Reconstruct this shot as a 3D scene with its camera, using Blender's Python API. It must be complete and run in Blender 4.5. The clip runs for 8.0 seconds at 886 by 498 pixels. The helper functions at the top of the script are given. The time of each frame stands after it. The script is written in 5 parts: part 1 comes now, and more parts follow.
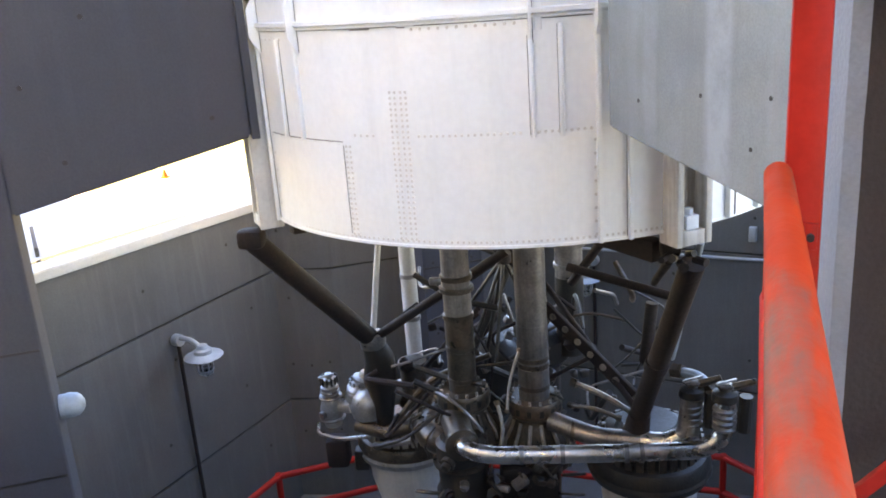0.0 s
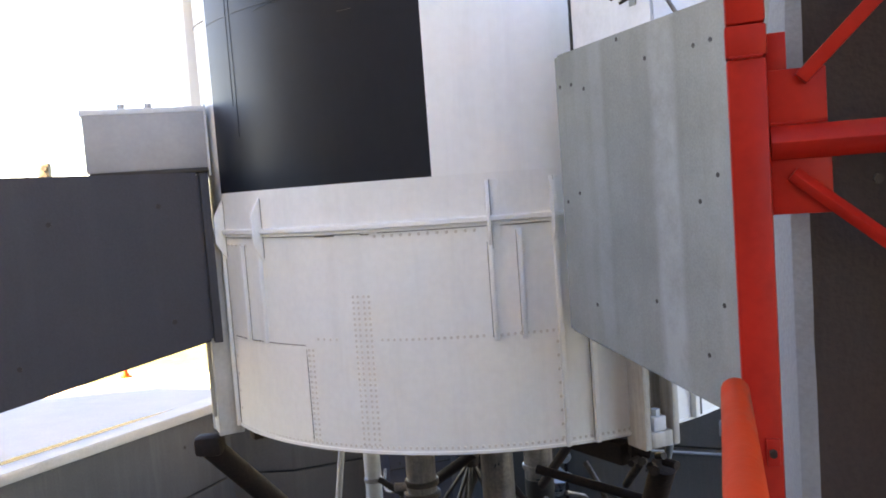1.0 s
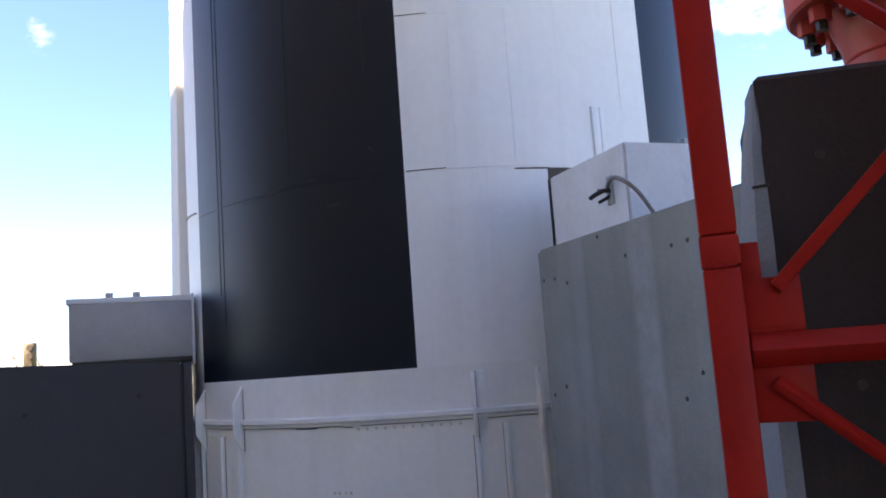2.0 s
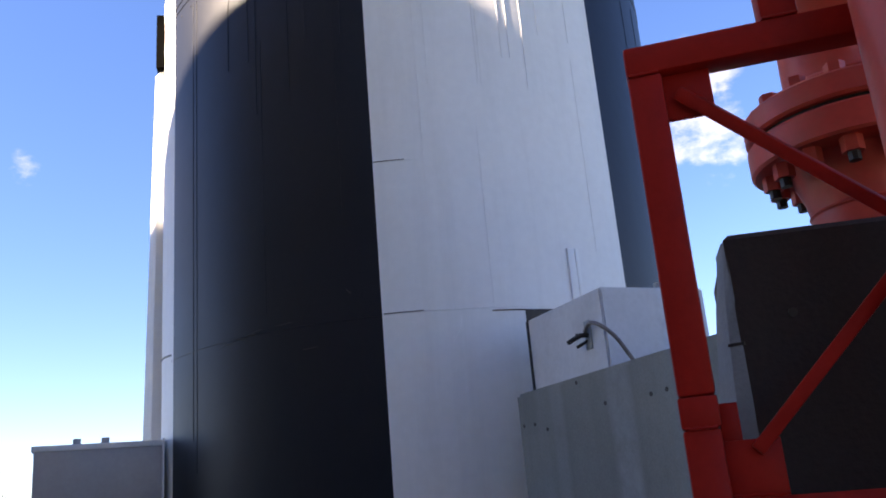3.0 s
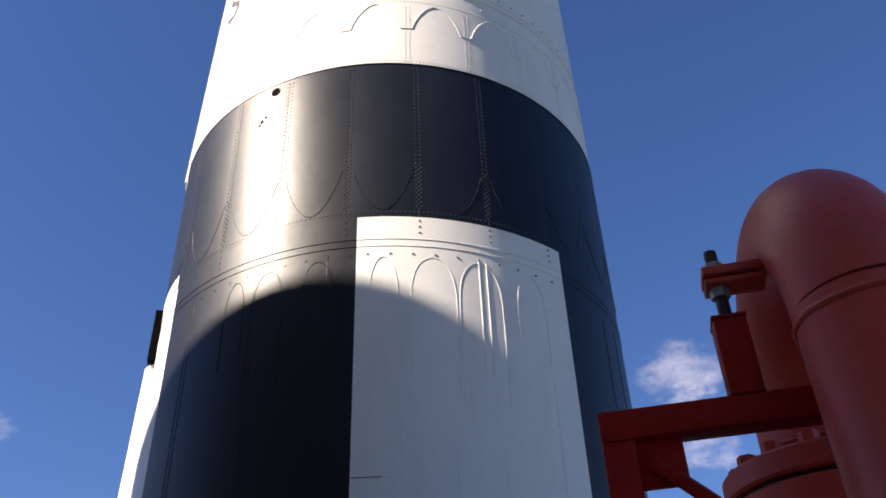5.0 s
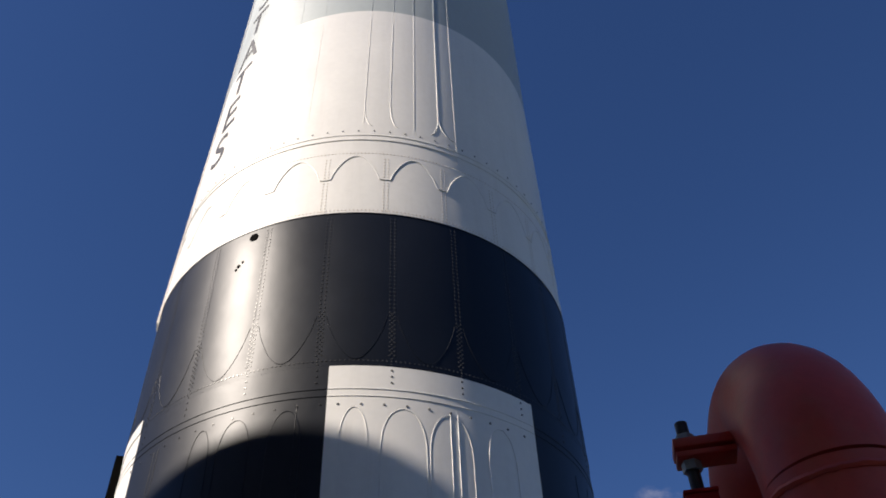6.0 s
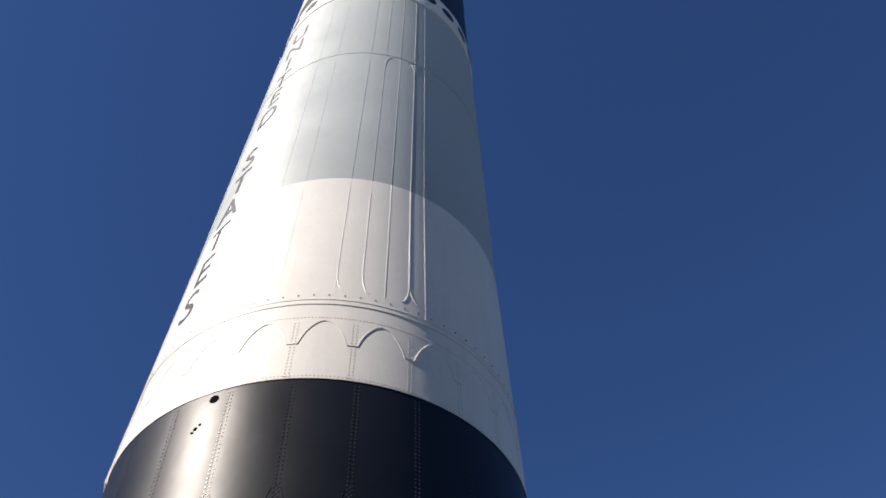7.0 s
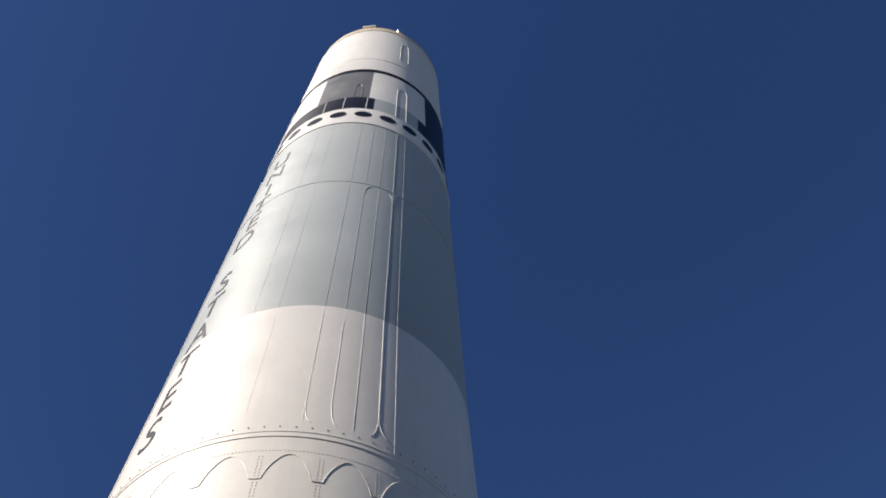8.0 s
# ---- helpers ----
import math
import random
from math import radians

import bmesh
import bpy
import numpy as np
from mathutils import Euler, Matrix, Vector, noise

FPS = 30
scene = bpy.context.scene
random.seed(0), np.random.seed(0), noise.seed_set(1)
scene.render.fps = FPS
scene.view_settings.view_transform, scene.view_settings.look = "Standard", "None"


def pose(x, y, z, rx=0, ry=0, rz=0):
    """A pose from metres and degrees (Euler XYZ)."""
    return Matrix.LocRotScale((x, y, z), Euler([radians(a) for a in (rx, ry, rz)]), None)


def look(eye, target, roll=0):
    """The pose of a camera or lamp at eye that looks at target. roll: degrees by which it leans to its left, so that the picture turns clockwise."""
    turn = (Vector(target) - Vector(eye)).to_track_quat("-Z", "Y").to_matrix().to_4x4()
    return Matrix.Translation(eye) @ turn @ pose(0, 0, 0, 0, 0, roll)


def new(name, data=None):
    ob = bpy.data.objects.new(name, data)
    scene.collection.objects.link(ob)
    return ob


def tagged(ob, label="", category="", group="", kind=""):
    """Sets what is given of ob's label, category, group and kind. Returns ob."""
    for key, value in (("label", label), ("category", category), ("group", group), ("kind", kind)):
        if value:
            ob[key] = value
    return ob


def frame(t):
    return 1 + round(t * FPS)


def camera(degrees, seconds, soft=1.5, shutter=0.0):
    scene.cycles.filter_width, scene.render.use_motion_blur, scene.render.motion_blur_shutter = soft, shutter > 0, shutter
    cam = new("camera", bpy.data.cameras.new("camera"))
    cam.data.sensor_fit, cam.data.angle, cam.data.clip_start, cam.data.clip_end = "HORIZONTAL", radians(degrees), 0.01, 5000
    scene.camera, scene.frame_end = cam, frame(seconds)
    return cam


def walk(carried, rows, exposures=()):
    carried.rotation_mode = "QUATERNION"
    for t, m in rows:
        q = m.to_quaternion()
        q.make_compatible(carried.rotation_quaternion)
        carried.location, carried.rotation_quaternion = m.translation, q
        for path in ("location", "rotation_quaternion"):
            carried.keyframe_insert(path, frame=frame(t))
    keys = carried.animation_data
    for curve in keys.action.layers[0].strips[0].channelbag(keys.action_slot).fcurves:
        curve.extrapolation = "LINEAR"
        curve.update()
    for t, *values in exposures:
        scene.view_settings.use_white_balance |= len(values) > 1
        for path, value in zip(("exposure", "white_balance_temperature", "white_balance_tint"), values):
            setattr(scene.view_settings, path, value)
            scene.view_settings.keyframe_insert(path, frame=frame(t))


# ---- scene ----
cam = camera(55.26, 8.0, 1.8)
PATH = [
    (0.0, pose(-0.0000, -5.1080, 1.6000, 73.001, 3.984, 4.490)),
    (0.2, pose(0.0008, -5.0988, 1.6058, 75.414, 4.062, 3.977)),
    (0.5, pose(0.0078, -5.1023, 1.6164, 79.116, 3.778, 3.252)),
    (1.0, pose(0.0260, -5.0891, 1.6476, 85.730, 4.221, 2.329)),
    (1.5, pose(0.0359, -5.0832, 1.6706, 92.292, 3.858, 2.077)),
    (3.0, pose(0.0557, -5.0932, 1.7642, 106.210, 4.727, 0.335)),
    (3.5, pose(0.0600, -5.0965, 1.7920, 110.252, 3.329, -0.381)),
    (4.0, pose(0.0708, -5.1077, 1.8148, 115.090, 1.935, -0.884)),
    (4.5, pose(0.0756, -5.1183, 1.8437, 120.709, 1.757, -1.431)),
    (5.8, pose(0.1196, -5.2208, 1.9296, 132.459, 2.196, -3.038)),
    (6.0, pose(0.0957, -5.2106, 1.9218, 134.665, 2.003, -3.942)),
    (6.5, pose(0.1182, -5.2254, 1.9549, 139.987, 1.462, -5.400)),
    (7.0, pose(0.1304, -5.2856, 1.9715, 145.129, 1.559, -7.170)),
    (7.5, pose(0.1525, -5.3117, 2.0138, 149.727, 2.279, -8.046)),
    (8.0, pose(0.1482, -5.3353, 2.0238, 153.344, 2.168, -9.248)),
]
EXPOSURES = [(0.0, 5.40, 14600, 20), (0.25, 5.20, 14600, 20), (0.5, 4.98, 14600, 20), (1.0, 4.64, 13900, 21), (1.5, 3.95, 12000, 21), (1.7, 3.65, 10900, 22), (2.8, 2.78, 8400, 23), (3.5, 2.24, 8250, 23), (4.5, 1.73, 7750, 21), (5.8, 0.64, 6950, 17), (6.5, 0.31, 6850, 17), (7.0, 0.50, 6800, 17), (7.5, 0.45, 6800, 17), (8.0, 0.23, 6850, 17)]
walk(cam, PATH, EXPOSURES)

# world, sun, exposure
SUN_AZ = radians(-65.5)      # from -Y towards -X
SUN_EL = radians(37.48)
w = bpy.data.worlds.new("world")
scene.world = w
w.use_nodes = True
wn, wl = w.node_tree.nodes, w.node_tree.links
wn.clear()
w_out = wn.new("ShaderNodeOutputWorld")
w_bg = wn.new("ShaderNodeBackground")
w_sky = wn.new("ShaderNodeTexSky")
w_sky.sky_type = 'NISHITA'
w_sky.sun_disc = False
w_sky.sun_elevation = SUN_EL
w_sky.sun_rotation = math.atan2(math.sin(SUN_AZ), -math.cos(SUN_AZ))
w_sky.altitude = 1500
w_sky.air_density, w_sky.dust_density, w_sky.ozone_density = 1.0, 0.35, 7.0
w_bg.inputs["Strength"].default_value = 0.078
# two groups of small clouds low over the horizon
w_tc = wn.new("ShaderNodeTexCoord")
w_map = wn.new("ShaderNodeMapping")
w_map.inputs["Scale"].default_value = (1.0, 1.0, 1.7)
w_no = wn.new("ShaderNodeTexNoise")
w_no.inputs["Scale"].default_value = 17.0
w_no.inputs["Detail"].default_value = 9.0
w_no.inputs["Roughness"].default_value = 0.6
wl.new(w_tc.outputs["Generated"], w_map.inputs["Vector"])
wl.new(w_map.outputs["Vector"], w_no.inputs["Vector"])
col_sock = w_sky.outputs["Color"]
for way, spread, most in (((0.320, 0.874, 0.366), 4.2, 0.40), ((0.312, 0.848, 0.428), 3.6, 0.34), ((-0.419, 0.832, 0.366), 1.5, 0.30), ((-0.8, 0.5, 0.33), 9.0, 0.9), ((0.75, -0.55, 0.36), 8.0, 0.9)):
    w_dot = wn.new("ShaderNodeVectorMath")
    w_dot.operation = 'DOT_PRODUCT'
    w_dot.inputs[1].default_value = Vector(way).normalized()
    wl.new(w_tc.outputs["Generated"], w_dot.inputs[0])
    w_g = wn.new("ShaderNodeMapRange")
    w_g.inputs["From Min"].default_value = math.cos(radians(spread))
    w_g.inputs["To Max"].default_value = 0.36
    wl.new(w_dot.outputs["Value"], w_g.inputs["Value"])
    w_add = wn.new("ShaderNodeMath")
    wl.new(w_g.outputs["Result"], w_add.inputs[0])
    wl.new(w_no.outputs["Fac"], w_add.inputs[1])
    w_rp = wn.new("ShaderNodeMapRange")
    w_rp.interpolation_type = 'SMOOTHSTEP'
    w_rp.inputs["From Min"].default_value = 0.64
    w_rp.inputs["From Max"].default_value = 1.02
    w_rp.inputs["To Max"].default_value = most
    wl.new(w_add.outputs["Value"], w_rp.inputs["Value"])
    w_edge = wn.new("ShaderNodeMath")
    w_edge.operation = 'MULTIPLY'
    w_edge.use_clamp = True
    w_edge.inputs[1].default_value = 6.0
    wl.new(w_g.outputs["Result"], w_edge.inputs[0])
    w_fac = wn.new("ShaderNodeMath")
    w_fac.operation = 'MULTIPLY'
    wl.new(w_rp.outputs["Result"], w_fac.inputs[0])
    wl.new(w_edge.outputs["Value"], w_fac.inputs[1])
    w_mix = wn.new("ShaderNodeMix")
    w_mix.data_type = 'RGBA'
    w_mix.inputs["B"].default_value = (8.0, 8.3, 9.0, 1)
    wl.new(w_fac.outputs["Value"], w_mix.inputs["Factor"])
    wl.new(col_sock, w_mix.inputs["A"])
    col_sock = w_mix.outputs["Result"]
w_sat = wn.new("ShaderNodeHueSaturation")
w_sat.inputs["Saturation"].default_value = 1.15
w_sat.inputs["Hue"].default_value = 0.511
w_gam = wn.new("ShaderNodeGamma")
w_gam.inputs["Gamma"].default_value = 0.87
wl.new(col_sock, w_sat.inputs["Color"])
wl.new(w_sat.outputs["Color"], w_gam.inputs["Color"])
wl.new(w_gam.outputs["Color"], w_bg.inputs["Color"])
wl.new(w_bg.outputs["Background"], w_out.inputs["Surface"])

sun_data = bpy.data.lights.new("sun", 'SUN')
sun_data.energy = 5.0
sun_data.angle = radians(0.53)
sun_data.color = (1.0, 0.96, 0.85)
sun = new("sun", sun_data)
SUN_DIR = Vector((math.sin(SUN_AZ) * math.cos(SUN_EL), -math.cos(SUN_AZ) * math.cos(SUN_EL), math.sin(SUN_EL)))
sun.matrix_world = look(SUN_DIR * 60, (0, 0, 0))


# ---- materials ----
def material(name, base, rough=0.6, metal=0.0, var=0.12, scale=3.0, fine=60.0, bump=0.15, dirt=None, dirt_amount=0.0,
             streak=0.0, spec=0.5, dirt_lo=0.5, rv=0.1):
    m = bpy.data.materials.new(name)
    m.use_nodes = True
    n, l = m.node_tree.nodes, m.node_tree.links
    b = n["Principled BSDF"]
    b.inputs["Roughness"].default_value = rough
    b.inputs["Metallic"].default_value = metal
    b.inputs["Specular IOR Level"].default_value = spec
    geo = n.new("ShaderNodeNewGeometry")
    big = n.new("ShaderNodeTexNoise")
    big.inputs["Scale"].default_value = scale
    big.inputs["Detail"].default_value = 6
    big.inputs["Roughness"].default_value = 0.65
    small = n.new("ShaderNodeTexNoise")
    small.inputs["Scale"].default_value = fine
    small.inputs["Detail"].default_value = 4
    l.new(geo.outputs["Position"], big.inputs["Vector"])
    l.new(geo.outputs["Position"], small.inputs["Vector"])
    ramp = n.new("ShaderNodeMapRange")
    ramp.inputs["From Min"].default_value, ramp.inputs["From Max"].default_value = 0.3, 0.7
    ramp.inputs["To Min"].default_value, ramp.inputs["To Max"].default_value = 1 - var, 1 + var
    l.new(big.outputs["Fac"], ramp.inputs["Value"])
    ramp2 = n.new("ShaderNodeMapRange")
    ramp2.inputs["From Min"].default_value, ramp2.inputs["From Max"].default_value = 0.3, 0.7
    ramp2.inputs["To Min"].default_value, ramp2.inputs["To Max"].default_value = 1 - var * 0.5, 1 + var * 0.5
    l.new(small.outputs["Fac"], ramp2.inputs["Value"])
    mul = n.new("ShaderNodeMath")
    mul.operation = 'MULTIPLY'
    l.new(ramp.outputs["Result"], mul.inputs[0])
    l.new(ramp2.outputs["Result"], mul.inputs[1])
    sc = n.new("ShaderNodeVectorMath")
    sc.operation = 'SCALE'
    sc.inputs[0].default_value = base
    l.new(mul.outputs["Value"], sc.inputs["Scale"])
    col = sc.outputs["Vector"]
    if dirt:
        st = n.new("ShaderNodeTexNoise")
        mp = n.new("ShaderNodeMapping")
        mp.inputs["Scale"].default_value = (9, 9, 0.7 if streak else 9)
        l.new(geo.outputs["Position"], mp.inputs["Vector"])
        l.new(mp.outputs["Vector"], st.inputs["Vector"])
        st.inputs["Scale"].default_value = 1.0 if streak else 0.6
        st.inputs["Detail"].default_value = 8
        st.inputs["Roughness"].default_value = 0.7
        dr = n.new("ShaderNodeMapRange")
        dr.inputs["From Min"].default_value, dr.inputs["From Max"].default_value = dirt_lo, dirt_lo + 0.28
        dr.inputs["To Max"].default_value = dirt_amount
        l.new(st.outputs["Fac"], dr.inputs["Value"])
        mx = n.new("ShaderNodeMix")
        mx.data_type = 'RGBA'
        mx.inputs["B"].default_value = (*dirt, 1)
        l.new(dr.outputs["Result"], mx.inputs["Factor"])
        l.new(col, mx.inputs["A"])
        col = mx.outputs["Result"]
    l.new(col, b.inputs["Base Color"])
    rr = n.new("ShaderNodeMapRange")
    rr.inputs["From Min"].default_value, rr.inputs["From Max"].default_value = 0.3, 0.7
    rr.inputs["To Min"].default_value, rr.inputs["To Max"].default_value = max(rough - rv, 0.05), min(rough + rv, 1)
    l.new(big.outputs["Fac"], rr.inputs["Value"])
    l.new(rr.outputs["Result"], b.inputs["Roughness"])
    if bump:
        bn = n.new("ShaderNodeBump")
        bn.inputs["Strength"].default_value = bump
        bn.inputs["Distance"].default_value = 0.01
        l.new(small.outputs["Fac"], bn.inputs["Height"])
        l.new(bn.outputs["Normal"], b.inputs["Normal"])
    return m


M_WHITE = material("white_paint_aged", (0.80, 0.785, 0.755), 0.42, var=0.05, scale=1.3, fine=35, bump=0.02, dirt=(0.36, 0.33, 0.29), dirt_amount=0.15, streak=1)
M_WHITE2 = material("white_paint", (0.81, 0.80, 0.775), 0.42, var=0.04, scale=1.0, fine=25, bump=0.015, dirt=(0.5, 0.48, 0.45), dirt_amount=0.2, streak=1)
M_GREYB = material("pale_grey_paint", (0.445, 0.49, 0.495), 0.45, var=0.05, scale=0.8, fine=20, bump=0.015, dirt=(0.42, 0.44, 0.44), dirt_amount=0.25, streak=1)
M_BLACK = material("black_paint", (0.0048, 0.0074, 0.0135), 0.42, var=0.2, scale=1.2, fine=30, bump=0.01, dirt=(0.013, 0.0135, 0.0145), dirt_amount=0.3, streak=1, spec=0.3, rv=0.03)
M_BLACK.node_tree.nodes["Principled BSDF"].inputs["Specular Tint"].default_value = (0.96, 0.97, 1.0, 1.0)
bl_n, bl_l = M_BLACK.node_tree.nodes, M_BLACK.node_tree.links
dent = bl_n.new("ShaderNodeTexNoise")
dent.inputs["Scale"].default_value = 4.5
dent.inputs["Detail"].default_value = 2.0
dent_b = bl_n.new("ShaderNodeBump")
dent_b.inputs["Strength"].default_value = 0.14
dent_b.inputs["Distance"].default_value = 0.012
bl_l.new(dent.outputs["Fac"], dent_b.inputs["Height"])
bl_geo = bl_n.new("ShaderNodeNewGeometry")
bl_l.new(bl_geo.outputs["Position"], dent.inputs["Vector"])
bl_l.new(dent_b.outputs["Normal"], bl_n["Principled BSDF"].inputs["Normal"])
M_DGREY = material("dark_grey_metal", (0.16, 0.165, 0.17), 0.4, var=0.15, scale=2, fine=30, bump=0.02)
M_RIMB = material("beige_rim_paint", (0.62, 0.52, 0.38), 0.6, var=0.12, scale=4, fine=40, bump=0.03)
M_CONC = material("cast_concrete", (0.335, 0.325, 0.30), 0.85, var=0.14, scale=1.6, fine=90, bump=0.22, dirt=(0.47, 0.47, 0.46), dirt_amount=0.5, streak=1, spec=0.3)
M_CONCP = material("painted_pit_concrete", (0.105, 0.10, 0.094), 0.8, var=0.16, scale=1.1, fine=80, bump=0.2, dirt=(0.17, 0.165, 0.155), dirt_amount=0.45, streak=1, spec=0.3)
# the pier's shaded front and its lighter end, told apart by base colour
M_CONCB = material("shaded_pier_concrete", (0.040, 0.028, 0.025), 0.85, var=0.2, scale=2.2, fine=90, bump=0.25, dirt=(0.055, 0.041, 0.037), dirt_amount=0.5, streak=1, spec=0.3)
M_CONCL = material("lit_pier_concrete", (0.20, 0.205, 0.21), 0.85, var=0.12, scale=3, fine=90, bump=0.25, dirt=(0.28, 0.28, 0.275), dirt_amount=0.4, streak=1, spec=0.3)
# cast concrete with the shade of the side and far brackets in its colour
M_CONCD = material("shaded_cast_concrete", (0.058, 0.055, 0.061), 0.8, var=0.12, scale=1.3, fine=90, bump=0.18, dirt=(0.082, 0.078, 0.084), dirt_amount=0.35, streak=1, spec=0.3)
M_FOOT = material("soiled_white_paint", (0.56, 0.52, 0.47), 0.5, var=0.12, scale=4, fine=40, bump=0.03, dirt=(0.16, 0.11, 0.075), dirt_amount=0.8, streak=1, dirt_lo=0.46)
# lighter than the black paint: for scuffs, and for glints coloured onto rivet heads
M_RIVETB = material("black_scuff_and_rivet_glint", (0.035, 0.036, 0.039), 0.35, var=0.15, bump=0)
M_COPE = material("coping_concrete", (0.50, 0.47, 0.42), 0.85, var=0.12, scale=2, fine=60, bump=0.2)
M_RED = material("red_paint", (0.37, 0.015, 0.009), 0.45, spec=0.12, var=0.12, scale=5, fine=50, bump=0.08, dirt=(0.24, 0.012, 0.008), dirt_amount=0.5)
M_REDW = material("worn_orange_paint", (0.37, 0.030, 0.009), 0.5, spec=0.07, var=0.08, scale=5, fine=60, bump=0.06, dirt=(0.125, 0.085, 0.062), dirt_amount=0.8, dirt_lo=0.48)
for nd in M_REDW.node_tree.nodes:
    if nd.type == 'MAPPING':
        nd.vector_type = 'TEXTURE'
        nd.inputs["Rotation"].default_value = Vector((-0.266, -0.962, 0.056)).to_track_quat('Z', 'Y').to_euler()
        nd.inputs["Scale"].default_value = (0.14, 0.14, 0.55)
    if nd.type == 'MAP_RANGE' and abs(nd.inputs["From Min"].default_value - 0.48) < 0.001:
        nd.inputs["From Min"].default_value, nd.inputs["From Max"].default_value = 0.53, 0.63
M_PIPE = material("dull_red_paint", (0.56, 0.062, 0.042), 0.45, spec=0.35, var=0.1, scale=3, fine=50, bump=0.06, dirt=(0.44, 0.12, 0.07), dirt_amount=0.6, dirt_lo=0.48)
M_STEEL = material("grey_steel", (0.265, 0.23, 0.21), 0.36, 0.7, var=0.3, scale=9, fine=70, bump=0.08, dirt=(0.055, 0.042, 0.033), dirt_amount=0.85, streak=1, dirt_lo=0.45)
M_BRIGHT = material("bright_steel", (0.56, 0.51, 0.46), 0.28, 0.92, var=0.12, scale=6, fine=35, bump=0.02, dirt=(0.15, 0.115, 0.085), dirt_amount=0.75, dirt_lo=0.44)
M_RUST = material("rusty_brown_steel", (0.031, 0.019, 0.016), 0.75, 0.1, spec=0.2, var=0.3, scale=7, fine=60, bump=0.3, dirt=(0.02, 0.016, 0.014), dirt_amount=0.8)
M_DARK = material("dark_oily_metal", (0.034, 0.025, 0.019), 0.45, 0.3, var=0.3, scale=8, fine=60, bump=0.2)
M_ALU = material("cast_aluminium", (0.40, 0.355, 0.31), 0.36, 0.65, var=0.2, scale=14, fine=70, bump=0.2, dirt=(0.1, 0.085, 0.07), dirt_amount=0.75)
M_BRONZE = material("stained_brown_alloy", (0.12, 0.088, 0.066), 0.34, 0.7, var=0.35, scale=12, fine=70, bump=0.2, dirt=(0.03, 0.023, 0.018), dirt_amount=0.8)
M_NOZ = material("nozzle_grey_paint", (0.56, 0.51, 0.45), 0.6, 0.0, var=0.12, scale=4, fine=50, bump=0.08, dirt=(0.22, 0.2, 0.18), dirt_amount=0.5, streak=1)
M_GALV = material("galvanised_grey", (0.31, 0.34, 0.345), 0.5, 0.3, var=0.12, scale=14, fine=60, bump=0.08)
M_RUBSHADE = material("black_rubber_and_gap_shade", (0.02, 0.02, 0.021), 0.7, var=0.2, bump=0.1)
M_HOLE = material("open_hole_black", (0.002, 0.002, 0.002), 0.95, var=0.1, bump=0, spec=0.05)
M_GRASS = material("dry_grass", (0.075, 0.086, 0.034), 0.95, var=0.35, scale=1.2, fine=25, bump=0.4, dirt=(0.19, 0.16, 0.08), dirt_amount=0.65)
M_PAVE = material("pale_pavement", (0.44, 0.41, 0.36), 0.9, var=0.1, scale=1.3, fine=50, bump=0.2)
M_PITF = material("pit_floor_concrete", (0.12, 0.115, 0.11), 0.85, var=0.2, scale=1.5, fine=60, bump=0.2)
M_BOX = material("white_metal_box", (0.66, 0.67, 0.68), 0.5, var=0.07, scale=5, fine=50, bump=0.06, dirt=(0.4, 0.38, 0.35), dirt_amount=0.45)
M_BOXG = material("grey_metal_box", (0.36, 0.345, 0.345), 0.45, var=0.07, scale=5, fine=50, bump=0.06)
M_WALL = material("building_render", (0.30, 0.265, 0.225), 0.9, var=0.1, scale=0.8, fine=30, bump=0.2)
# dirt round the rivets, and the shading of their heads, as one darker colour
M_RIVET = material("dusty_shaded_rivet_paint", (0.63, 0.575, 0.52), 0.5, var=0.1, scale=20, bump=0)
M_LETTER = material("letter_paint", (0.05, 0.052, 0.06), 0.45, var=0.15, bump=0)
M_BARK = material("grey_brown_bark", (0.09, 0.072, 0.058), 0.9, var=0.2, scale=6, fine=40, bump=0.2)
M_YEL = material("signal_yellow", (0.035, 0.026, 0.008), 0.5, var=0.1)
M_LENSGLASS = bpy.data.materials.new("lamp_glass")
M_LENSGLASS.use_nodes = True
M_LENSGLASS.node_tree.nodes["Principled BSDF"].inputs["Transmission Weight"].default_value = 1.0
M_LENSGLASS.node_tree.nodes["Principled BSDF"].inputs["Roughness"].default_value = 0.08


